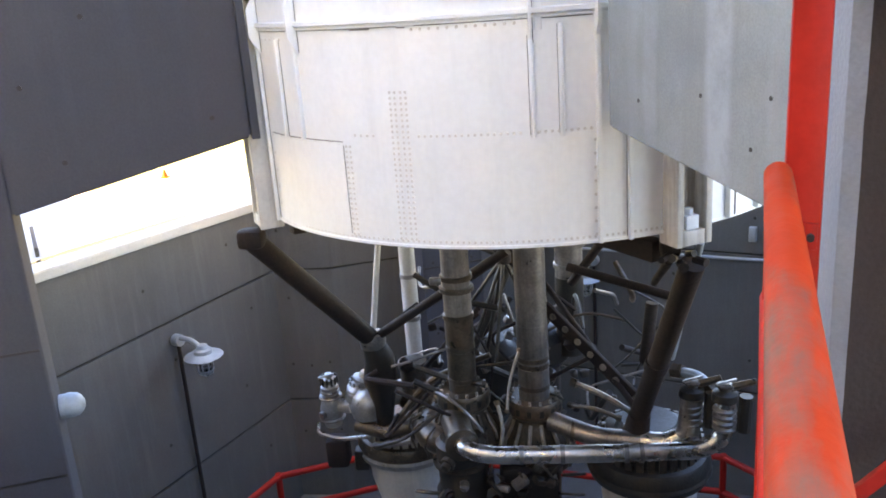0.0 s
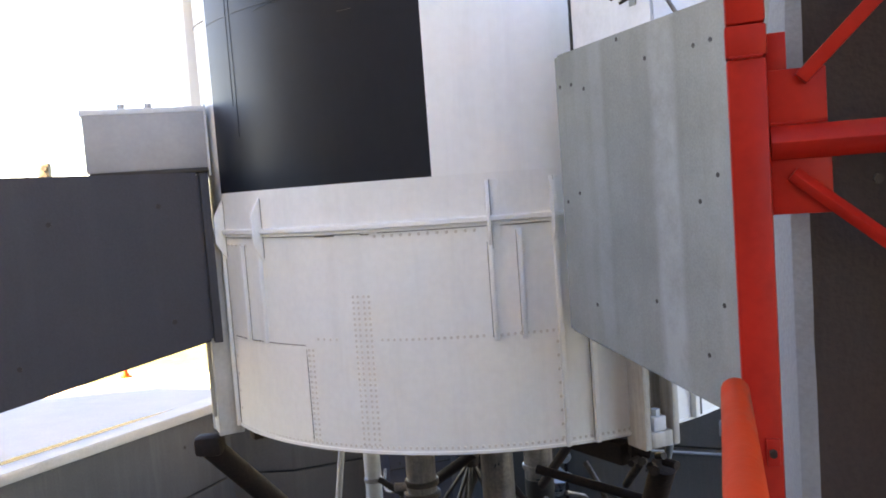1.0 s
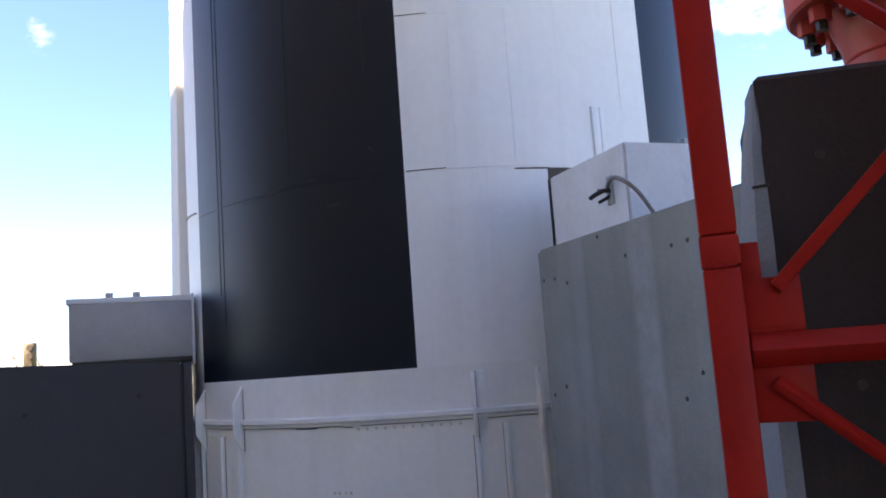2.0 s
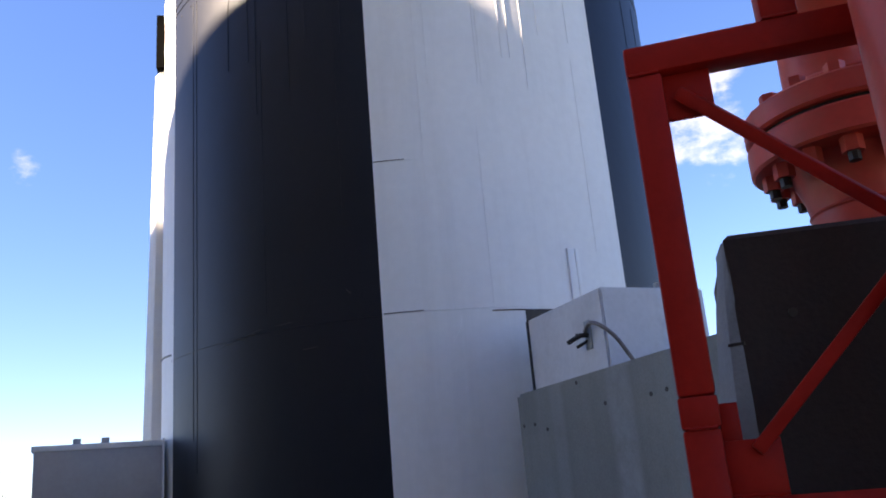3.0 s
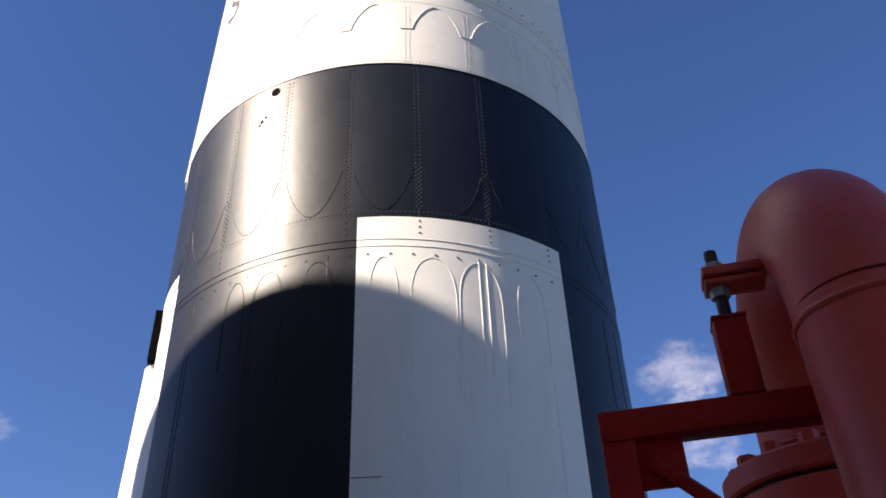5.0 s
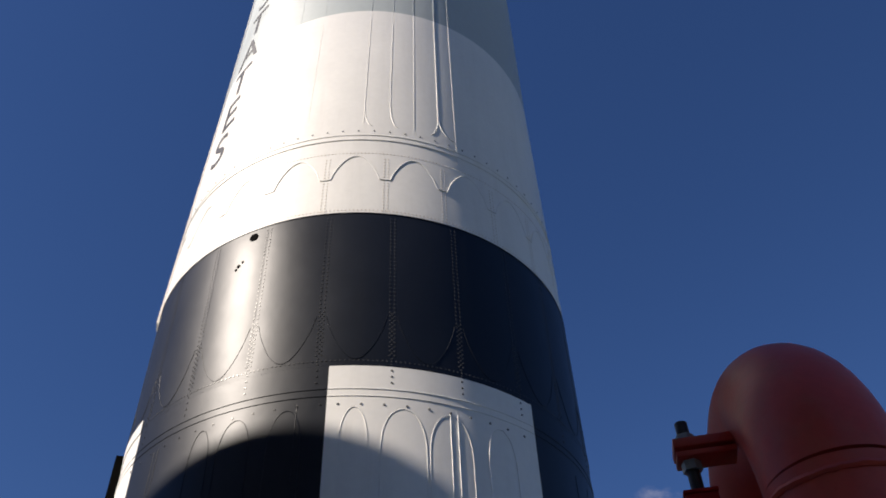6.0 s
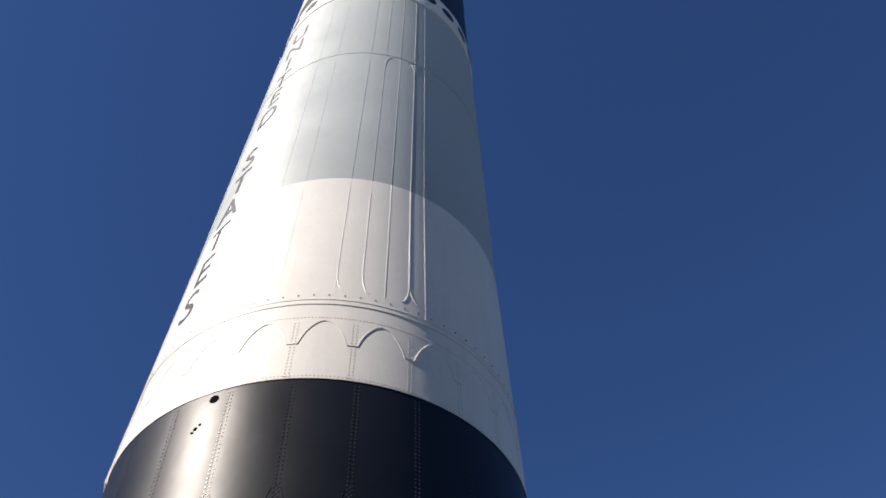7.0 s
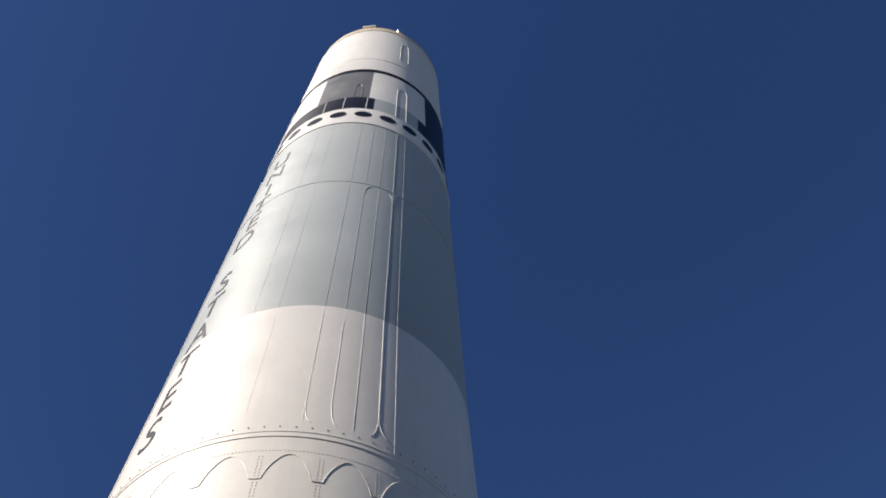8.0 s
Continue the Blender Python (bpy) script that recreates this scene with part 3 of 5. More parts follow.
for z in (4.49, 4.535):
    for a, b, mat in [(-130, -58, M_WHITE2), (-58, -6.2, M_BLACK), (-6.2, 39.9, M_WHITE2), (39.9, 88, M_BLACK)]:
        part_ring(a, b, z, mat, 0.0018)


def line(pts, mat, r=0.005, name="weld_line"):
    """A fine raised line along skin points (phi, z)."""
    return part(name, tube([cyl(p, z, R + 0.001) for p, z in pts], r, 6), mat, rocket)


def dense(pts, n=10):
    out = []
    for (a, b), (c, d) in zip(pts, pts[1:]):
        for i in range(n):
            out.append((a + (c - a) * i / n, b + (d - b) * i / n))
    return out + [pts[-1]]


# rivets: low round heads
def rivets(spots, mat, r=0.0075):
    bm = bmesh.new()
    for p, z in spots:
        c, o = cyl(p, z, R - 0.001), cyl(p, z, 1.0) - cyl(p, z, 0.0)
        t = Vector((-o.y, o.x, 0))
        up = Vector((0, 0, 1))
        base = [bm.verts.new(c + (t * math.cos(k * math.pi / 3) + up * math.sin(k * math.pi / 3)) * r) for k in range(6)]
        mid = [bm.verts.new(c + (t * math.cos(k * math.pi / 3) + up * math.sin(k * math.pi / 3)) * r * 0.6 + o * r * 0.5) for k in range(6)]
        for k in range(6):
            bm.faces.new((base[k], base[(k + 1) % 6], mid[(k + 1) % 6], mid[k]))
        bm.faces.new(mid)
    return tagged(part("rivets", bm, mat, rocket), kind="stuff")


def col(p, z0, z1, step):
    return [(p, z0 + step * i) for i in range(int((z1 - z0) / step) + 1)]


def row(p0, p1, z, step):
    return [(p0 + step * i, z) for i in range(int((p1 - p0) / step) + 1)]


sk = []
for p in (-21.3, -20.4, -19.3, -18.4):
    sk += col(p, 0.53, 1.2, 0.0245)
for p in (-31.3, -30.4):
    sk += col(p, 0.53, 0.97, 0.0245)
sk += row(-16.5, 0.8, 1.0, 1.05) + row(3.2, 13.0, 1.0, 1.05) + row(-29, -25, 1.0, 1.3)
sk += row(-16.5, 0.5, 1.452, 1.5) + row(-45, 28, 0.52, 1.0) + row(-55, -47, 1.43, 2)
sk += row(-55, -31.5, 0.965, 4) + col(-55.5, 0.5, 0.96, 0.09) + col(-33, 0.5, 0.96, 0.09)
sk += col(12.2, 0.53, 0.98, 0.06)
rivets(sk, M_RIVET, 0.0082)
bk, wh = [], []
for k in range(-6, 8):
    p = -8.6 + 15.05 * k
    for d in (-0.5, 0.5):
        bk += col(p + d, 4.76, 5.86, 0.031)
        wh += col(p + d - 2.0, 5.91, 6.46, 0.031)
    bk += col(p, 4.7755, 5.08, 0.031)
    bk += col(p, 4.58, 4.74, 0.04)
bk += row(-100, 100, 4.72, 0.95)
wh += row(-100, 100, 6.5, 0.95) + row(-100, 100, 5.915, 0.95)
bk += row(-57, -7, 4.44, 4.5)
wh2 = row(-4, 39, 4.44, 4.5) + row(-100, 100, 6.755, 4.2)
rivets(bk, M_RIVETB, 0.0078)
rivets(wh, M_RIVET, 0.0068)
rivets(wh2, M_DGREY, 0.009)

# arches pressed into the skins
for k in range(-6, 7):
    p = -8.6 + 15.05 * k
    # hanging loops in the black band
    pts = [(p + 1.0 + 13.0 * i / 18, 5.04 - 0.31 * math.sin(math.pi * i / 18) ** 0.8) for i in range(19)]
    part("weld_line", tube([cyl(a, b, R + 0.001 + BULGE * (1 - (2 * (a - p) / 15.05 - 1) ** 2)) for a, b in pts], 0.0012, 6), M_BLACK, rocket)
    # scallops in the white section
    q = p - 2.2
    s = [(q + 1.3 + 12.3 * i / 16, 6.222 + 0.24 * math.sin(math.pi * i / 16) ** 0.75) for i in range(17)]
    line([(q - 1.4, 6.222), (q, 6.221), (q + 1.3, 6.222)] + s[1:9], M_WHITE2, 0.0042)
    line(s[8:], M_WHITE2, 0.0016)


def long_arch(pc, half, z0, z1, mat, r=0.0042):
    pts = [(pc - half, z0)] + [(pc - half * math.cos(math.pi * i / 16), z1 - 0.3 + 0.3 * math.sin(math.pi * i / 16) ** 0.7) for i in range(17)] + [(pc + half, z0)]
    line(dense(pts, 2), mat, r)


for pc, half, z0, mat in [(8.9, 4.5, 3.6, M_WHITE2), (18.5, 4.5, 3.6, M_WHITE2)]:
    long_arch(pc, half, z0, 4.42, mat, 0.0013)
for p in (18.4, 20.0):
    line(dense([(p, 3.75), (p, 4.43)], 4), M_WHITE2, 0.0017)
for pc, half, z0, mat in [(30.0, 3.5, 3.9, M_WHITE2), (-0.8, 2.8, 4.1, M_WHITE2), (-24.5, 3.6, 3.6, M_BLACK), (-32.5, 2.6, 3.9, M_BLACK), (-14, 3.4, 3.9, M_BLACK)]:
    long_arch(pc, half, z0, 4.42, mat, 0.0018)
for p, z0, z1, mat in [(-45.5, 1.95, 4.44, M_BLACK), (-46.8, 2.1, 4.44, M_BLACK), (-27, 2.6, 4.0, M_BLACK), (-12, 3.0, 4.45, M_BLACK), (2.5, 2.55, 4.1, M_WHITE2), (12.2, 2.55, 3.4, M_WHITE2),
                       (33.5, 2.8, 3.8, M_WHITE2), (55, 1.8, 4.4, M_BLACK), (62, 1.8, 4.4, M_BLACK)]:
    line(dense([(p, z0), (p, z1)], 4), mat, 0.0011)
for p0, p1, z, mat in [(-58, -6.2, 2.525, M_BLACK), (-6.2, 2.4, 3.232, M_WHITE2), (-6.2, 22, 2.527, M_WHITE2)]:
    line([(p0 + (p1 - p0) * i / 20, z) for i in range(21)], mat, 0.0011)
# short dark scratches where the paint has cracked along the seams
for p0, p1, z in [(-6.1, -0.8, 3.235), (-5.9, 0.6, 2.531), (-50, -45, 0.967), (-55, -32, 0.9675), (-19, -17.5, 1.462), (-28, -24, 1.462), (12.0, 17.7, 2.514), (11.8, 17.6, 2.512)]:
    line([(p0 + (p1 - p0) * i / 12, z) for i in range(13)], M_BRONZE, 0.0022, "paint_crack")
line([(2.6 - 5.5 * math.cos(math.pi * i / 14) - 1.5, 2.5 - 0.16 * math.sin(math.pi * i / 14)) for i in range(15)], M_WHITE2, 0.0008)
# pale scuffs on the black panel
for p0, z0, p1, z1, r in ((-38, 2.50, -28, 2.545, 0.0011), (-33, 2.515, -29.5, 2.53, 0.0018), (-25, 2.545, -22, 2.55, 0.0008), (-20, 2.42, -17.5, 2.425, 0.0010), (-12, 2.66, -11.2, 2.64, 0.0014)):
    line([(p0 + (p1 - p0) * i / 8, z0 + (z1 - z0) * i / 8 + 0.002 * math.sin(i * 2.1)) for i in range(9)], M_RIVETB, r, "scuff")
# access plate low on the skirt
part("access_plate", shell(-54.8, -31.9, 0.52, 0.955, R + 0.004, 0.006), M_WHITE, rocket, "riveted off-white access plate")

# lifted edge of the white panel above the near bracket
part("panel_gap", shell(17.5, 24.0, 2.452, 2.514, R + 0.003, 0.006), M_DARK, rocket)
# small stringers
def stringer(p, z0, z1, proud=0.022, wide=0.02, mat=M_WHITE):
    o = cyl(p, 0, 1.0)
    part("stringer", bar(cyl(p, z0, R + proud / 2 - 0.002), cyl(p, z1, R + proud / 2 - 0.002), wide, proud, o, 0.003), mat, rocket)


def blade(p, z0, z1, zw, proud=0.055, wide=0.014, mat=M_WHITE):
    """A fin with tapered ends, deepest between zw and the same height from the top."""
    bm = bmesh.new()
    o = cyl(p, 0, 1.0)
    t = Vector((-o.y, o.x, 0)) * wide / 2
    prof = [(0, z0), (proud, z0 + zw), (proud, z1 - zw), (0, z1)]
    for s in (-1, 1):
        for d, z in prof:
            bm.verts.new(cyl(p, z, R - 0.003 + d) + t * s)
    v = list(bm.verts)
    bm.faces.new(v[:4])
    bm.faces.new(v[4:][::-1])
    for k in range(4):
        bm.faces.new((v[k], v[(k + 1) % 4], v[4 + (k + 1) % 4], v[4 + k]))
    part("fin", bm, mat, rocket)


for p in (-56.5, -41.3, 2.3, 12.6):
    blade(p, 1.35, 1.665, 0.09)
blade(24.6, 0.67, 1.0, 0.06)
for p, z0, z1 in [(-42, 0.965, 1.4), (-47.9, 0.965, 1.43), (2.3, 0.98, 1.4), (6.9, 0.978, 1.445), (12.8, 0.49, 1.4), (18.0, 0.49, 1.4), (-57.3, 0.49, 1.4), (-64, 0.5, 1.4)]:
    stringer(p, z0, z1)
# thin brown lines that paint the shade along the edges of stringers, fins and the joint ring
for p, z0, z1 in [(-42.6, 0.97, 1.4), (-47.4, 0.97, 1.43), (1.85, 0.99, 1.4), (6.5, 0.99, 1.44), (13.3, 0.5, 1.4), (17.5, 0.5, 1.4), (-56.8, 0.5, 1.4), (2.75, 1.37, 1.66), (13.05, 1.37, 1.66), (-40.85, 1.37, 1.65), (-55.95, 1.37, 1.65), (-31.85, 0.53, 0.95)]:
    line(dense([(p, z0), (p, z1)], 3), M_BRONZE, 0.0014, "edge_shade_line")
for p0, p1, z in [(-57, -19, 1.467), (-16, 2, 1.467), (3.4, 12.2, 1.465), (-50, -2, 0.4895), (-2, 30, 0.4895)]:
    line([(p0 + (p1 - p0) * i / 24, z) for i in range(25)], M_BRONZE, 0.0015, "edge_shade_line")
for p in (38.5, 47, 52):
    stringer(p, 0.5, 1.4, 0.03, 0.03)
    part("dark_gap", bar(cyl(p + 1.6, 0.5, R + 0.002), cyl(p + 1.6, 1.4, R + 0.002), 0.03, 0.008, cyl(p, 0, 1), 0.001), M_DARK, rocket)
for p in (3.6, 13.6):
    stringer(p, 1.42, 1.66, 0.008, 0.03)
stringer(27.4, 2.5, 2.8, 0.012, 0.04, M_WHITE2)
stringer(28.6, 2.5, 2.8, 0.012, 0.02, M_WHITE2)

# long raceways on the tank
def raceway(p, z0, z1, proud, wide, mat):
    o = cyl(p, 0, 1.0)
    part("raceway", bar(cyl(p, z0, R + proud / 2 - 0.003), cyl(p, z1, R + proud / 2 - 0.003), wide, proud, o, proud * 0.3), mat, rocket)


for z0, z1, mat in ((6.56, 8.46, M_WHITE2), (8.46, 11.35, M_GREYB), (11.4, 13.6, M_GREYB)):
    raceway(24.2, z0, z1, 0.0045, 0.011, mat)
    raceway(11.8, max(z0, 6.82), z1, 0.0042, 0.011, mat)
    line(dense([(18.8, max(z0, 7.05)), (18.8, z1)], 6), mat, 0.0034)
    line(dense([(4.9, max(z0, 7.05)), (4.9, z1 - 0.2)], 6), mat, 0.0019)
    line(dense([(-2.2, max(z0, 6.85)), (-2.2, z1 - 0.1)], 6), mat, 0.0016)
    for p in (-18, -27):
        line(dense([(p, max(z0, 6.95)), (p, z1 - 0.15)], 6), mat, 0.0006)
for a, b in ((5.0, 7.2), (18.8, 16.6), (18.8, 23.6), (-2.2, 0.2)):
    line([(a + (b - a) * (1 - math.cos(math.pi / 2 * i / 8)), 7.06 - 0.24 * math.sin(math.pi / 2 * i / 8)) for i in range(9)], M_WHITE2, 0.0026)
for a, b in ((4.9, 8.0), (18.8, 15.5), (18.8, 22)):
    line([(a + (b - a) * (1 - math.cos(math.pi / 2 * i / 8)), 11.08 + 0.24 * math.sin(math.pi / 2 * i / 8)) for i in range(9)], M_GREYB, 0.0045)
for z0, z1 in ((14.3, 15.85), (17.8, 19.1)):
    long_arch(20.5, 3.6, z0, z1, M_WHITE2, 0.007)
long_arch(-9, 2.4, 14.89, 15.6, M_DGREY, 0.007)
for p in (-16.5, -29, -2.2):
    line(dense([(p, 14.32), (p, 14.88)], 2), M_WHITE2, 0.008)
# stripes along the far side: covered cable ducts that break the outline
def fairing(p0, p1, z0, z1, d0, d1, mat, label=""):
    """A shallow cover on the skin that stands out by d0 at its foot and d1 at its top."""
    bm = bmesh.new()
    rows = []
    for i in range(13):
        p = p0 + (p1 - p0) * i / 12
        e = 0.0 if i in (0, 12) else 1.0
        rows.append([bm.verts.new(cyl(p, z, R - 0.004 + (d0 + (d1 - d0) * k / 6) * (0.55 + 0.45 * e))) for k, z in enumerate([z0 + (z1 - z0) * j / 6 for j in range(7)])])
        rows[-1] += [bm.verts.new(cyl(p, z1, R - 0.02)), bm.verts.new(cyl(p, z0, R - 0.02))]
    for a, b in zip(rows, rows[1:]):
        for k in range(9):
            bm.faces.new((a[k], b[k], b[(k + 1) % 9], a[(k + 1) % 9]))
    bm.faces.new(rows[0])
    bm.faces.new(rows[-1][::-1])
    return part("duct_cover", bm, mat, rocket, label)


fairing(-108, -79, 1.8, 4.46, 0.132, 0.080, M_WHITE2, "white cable duct cover")
fairing(-79, -76.2, 1.75, 2.86, 0.062, 0.055, M_WHITE2)
line([(-74 + 16 * i / 10, 2.60 - 0.04 * i / 10) for i in range(11)], M_DARK, 0.005, "paint_crack")
part("duct_cover", shell(-98, -77, 4.465, 4.83, R + 0.058, 0.06), M_HOLE, rocket, "dark hatch on the duct")
part("duct_cover", shell(-100, -78, 5.95, 8.46, R + 0.03, 0.03), M_WHITE2, rocket)
part("duct_cover", shell(-100, -78, 8.464, 13.6, R + 0.03, 0.03), M_WHITE2, rocket)
part("duct_cover", shell(-100, -80, 14.2, 17.0, R + 0.04, 0.04), M_WHITE2, rocket)

# vents: dark ovals round the stage joint
for k in range(24):
    p = -3.0 + 15 * k
    if -90 < (p + 180) % 360 - 180 < 100:
        bm = bmesh.new()
        ring_v = [bm.verts.new(cyl(p + 5.2 * math.cos(a), 14.03 + 0.125 * math.sin(a), R + 0.004)) for a in [i * math.pi / 12 for i in range(24)]]
        bm.faces.new(ring_v)
        bmesh.ops.solidify(bm, geom=bm.faces[:], thickness=0.006)
        part("vent", bm, M_BLACK, rocket, "dark oval vent", smooth=False)

# small openings on the black band
for p, z, r in [(-27.8, 5.815, 0.032), (-30.9, 5.595, 0.014), (-29.9, 5.62, 0.010), (-31.5, 5.57, 0.010)]:
    o = cyl(p, 0, 1)
    part("port", rod(cyl(p, z, R - 0.002), cyl(p, z, R + 0.0055), r, seg=14), M_HOLE, rocket)

# lettering, upright letters one below another
def letter(ch, phi, z, size):
    cu = bpy.data.curves.new("letter", 'FONT')
    cu.body = ch
    cu.size = size
    cu.align_x, cu.align_y = 'CENTER', 'BOTTOM_BASELINE'
    tmp = bpy.data.objects.new("letter", cu)
    scene.collection.objects.link(tmp)
    me = bpy.data.meshes.new_from_object(tmp.evaluated_get(bpy.context.evaluated_depsgraph_get()))
    bpy.data.objects.remove(tmp)
    bm = bmesh.new()
    bm.from_mesh(me)
    bmesh.ops.triangulate(bm, faces=bm.faces[:])
    for _ in range(2):
        bmesh.ops.subdivide_edges(bm, edges=[e for e in bm.edges if e.calc_length() > 0.06], cuts=1)
        bmesh.ops.triangulate(bm, faces=bm.faces[:])
    for v in bm.verts:
        v.co = cyl(phi + math.degrees(v.co.x * 0.88 / R), z + v.co.y, R + 0.004)
    part("letter", bm, M_LETTER, rocket, smooth=False)


for i, ch in enumerate("UNITED STATES"):
    if ch != " ":
        letter(ch, -54.0 + 1.0 * (5.62 - 0.4715 * i), 12.72 - 0.4715 * i, 0.54)

# longeron feet at the brackets, one for each
FU = Vector((math.sin(radians(27.7)), -math.cos(radians(27.7)), 0))
FV = Vector((-math.cos(radians(27.7)), -math.sin(radians(27.7)), 0))
for k, (axis, side) in enumerate(((FU, FV), (FV, -FU), (-FU, -FV), (-FV, FU))):
    def at(r, h, z):
        p = axis * r + side * h
        return Vector((p.x, p.y, z))
    mm = Matrix(((axis.x, side.x, 0, 0), (axis.y, side.y, 0, 0), (0, 0, 1, 0), (0, 0, 0, 1)))
    bm = bmesh.new()
    add_box(bm, (R - 0.03, -0.095, 0.44), (R + 0.1, -0.06, 1.5), mm, 0.006)
    add_box(bm, (R - 0.03, 0.06, 0.44), (R + 0.1, 0.095, 1.5), mm, 0.006)
    add_box(bm, (R - 0.03, -0.06, 0.44), (R + 0.095, 0.06, 0.51), mm, 0.006)
    add_box(bm, (R - 0.04, -0.06, 0.51), (R + 0.02, 0.06, 1.5), mm)
    part("longeron_foot", bm, M_FOOT, rocket, "off-white U-shaped support foot")
    part("foot_block", box((R + 0.025, -0.035, 0.511), (R + 0.085, 0.035, 0.575), mm, 0.005), M_BOX, rocket)
    part("foot_bolt", rod(at(R + 0.055, 0, 0.575), at(R + 0.055, 0, 0.605), 0.02, seg=6), M_BOX, rocket)

# ---- engine below the rocket ----
engine = thing("rocket_engine", (0, 0, -0.9), "twin-chamber liquid rocket engine with stained pipes and turbopumps", "engine")


def pipe(pts, r, mat, name="pipe", bend=0.12, seg=14, label=""):
    return part(name, tube(rounded(pts, bend), r, seg), mat, engine, label)


def flange(c, d, r, t, mat, name="flange", seg=24):
    c, d = Vector(c), Vector(d).normalized()
    return part(name, rod(c - d * t / 2, c + d * t / 2, r, seg=seg), mat, engine)


CH = [(-0.90, 0.30, -1.43), (0.68, -0.62, -1.08)]
for i, (cx, cy, cz) in enumerate(CH):
    part("thrust_chamber", lathe([(0.0, 0.22), (0.16, 0.22), (0.2, 0.16), (0.28, 0.14), (0.29, 0.05), (0.33, 0.03), (0.355, -0.02), (0.35, -0.07), (0.31, -0.09)], (cx, cy, cz), 40), M_BRONZE if i == 0 else M_DARK, engine)
    part("manifold", lathe([(0.30, -0.02), (0.345, -0.03), (0.36, -0.07), (0.345, -0.11), (0.29, -0.12)], (cx, cy, cz), 40), M_ALU if i == 0 else M_DARK, engine)
    part("nozzle", lathe([(0.285, -0.12), (0.275, -0.3), (0.23, -0.48), (0.22, -0.55), (0.26, -0.7), (0.36, -0.95), (0.47, -1.3), (0.55, -1.7), (0.54, -1.7), (0.0, -0.6)], (cx, cy, cz), 48), M_NOZ, engine, "pale grey nozzle bell")
    for k in range(30):
        a = k * 2 * math.pi / 30
        d = Vector((math.cos(a), math.sin(a), 0))
        p = Vector((cx, cy, cz)) + d * 0.30
        part("cooling_fin", box((-0.006, -0.02, 0.0), (0.006, 0.02, 0.1), Matrix.Translation(p + Vector((0, 0, 0.04))) @ Matrix.Rotation(a + math.pi / 2, 4, 'Z') @ Matrix.Rotation(math.pi / 2, 4, 'Z')), M_ALU if i == 0 else M_BRONZE, engine)

# feed lines from the tanks
def feed(x, y, z0, z1, r, mats, clamps):
    z_mid = z0 + (z1 - z0) * 0.27
    part("feed_line", rod((x, y, z_mid), (x, y, z1), r, seg=24), mats[0], engine, "grey feed line")
    part("feed_line", rod((x, y, z0), (x, y, z_mid), r * 1.03, seg=24), mats[1], engine, "stained brown feed line")
    for z, k in clamps:
        part("clamp", lathe([(r, -0.016), (r + k, -0.012), (r + k, 0.012), (r, 0.016)], (x, y, z), 24), mats[2], engine)


feed(-0.40, -0.5, -0.74, 1.2, 0.082, (M_STEEL, M_BRONZE, M_BRONZE), [(0.02, 0.014), (-0.05, 0.02), (-0.22, 0.01), (-0.42, 0.006), (-0.62, 0.006)])
feed(0.025, -0.5, -0.83, 1.2, 0.09, (M_STEEL, M_STEEL, M_BRONZE), [(-0.5, 0.004), (-0.54, 0.006), (-0.68, 0.004)])
part("weld_bead", lathe([(0.09, -0.004), (0.0945, 0), (0.09, 0.004)], (0.025, -0.5, -0.555), 24), M_BRIGHT, engine)
feed(-0.82, 0.5, -1.0, 1.2, 0.056, (M_NOZ, M_NOZ, M_STEEL), [(-0.3, 0.005), (-0.62, 0.01)])
feed(0.30, 0.45, -0.9, 1.2, 0.095, (M_STEEL, M_DARK, M_STEEL), [(-0.1, 0.02), (-0.25, 0.012)])
part("bracket_lug", box((-0.55, -0.56, -0.01), (-0.48, -0.52, 0.03), None, 0.006), M_STEEL, engine)
# turbopumps: bell housings with ribs and bolted collars
def pump(x, y, z, r, mat):
    housing = part("pump_housing", lathe([(r * 0.62, 0.0), (r * 0.62, -0.06), (r * 0.66, -0.1), (r * 0.92, -0.2), (r * 1.0, -0.3), (r * 0.98, -0.38), (r * 0.6, -0.44), (r * 0.55, -0.75)], (x, y, z), 36), M_BRONZE, engine)
    part("collar", lathe([(r * 0.6, 0.05), (r * 0.72, 0.05), (r * 0.76, 0.03), (r * 0.76, -0.04), (r * 0.68, -0.06), (r * 0.6, -0.06)], (x, y, z), 36), M_BRONZE, housing)
    for k in range(14):
        a = k * 2 * math.pi / 14
        d = Vector((math.cos(a), math.sin(a), 0))
        c = Vector((x, y, z))
        part("rib", tube([c + d * r * 0.66 + Vector((0, 0, -0.08)), c + d * r * 0.75 + Vector((0, 0, -0.13)), c + d * r * 0.96 + Vector((0, 0, -0.2)), c + d * r * 1.04 + Vector((0, 0, -0.3)), c + d * r * 1.0 + Vector((0, 0, -0.38))], 0.012, 6), mat, housing)
        part("bolt", rod(c + d * r * 0.66 + Vector((0, 0, 0.05)), c + d * r * 0.66 + Vector((0, 0, 0.07)), 0.01, seg=6), M_ALU, housing)
        part("slot", box((-0.012, -0.004, -0.02), (0.012, 0.004, 0.02), Matrix.Translation(c + d * r * 0.752) @ Matrix.Rotation(a + math.pi / 2, 4, "Z")), M_DARK, housing)


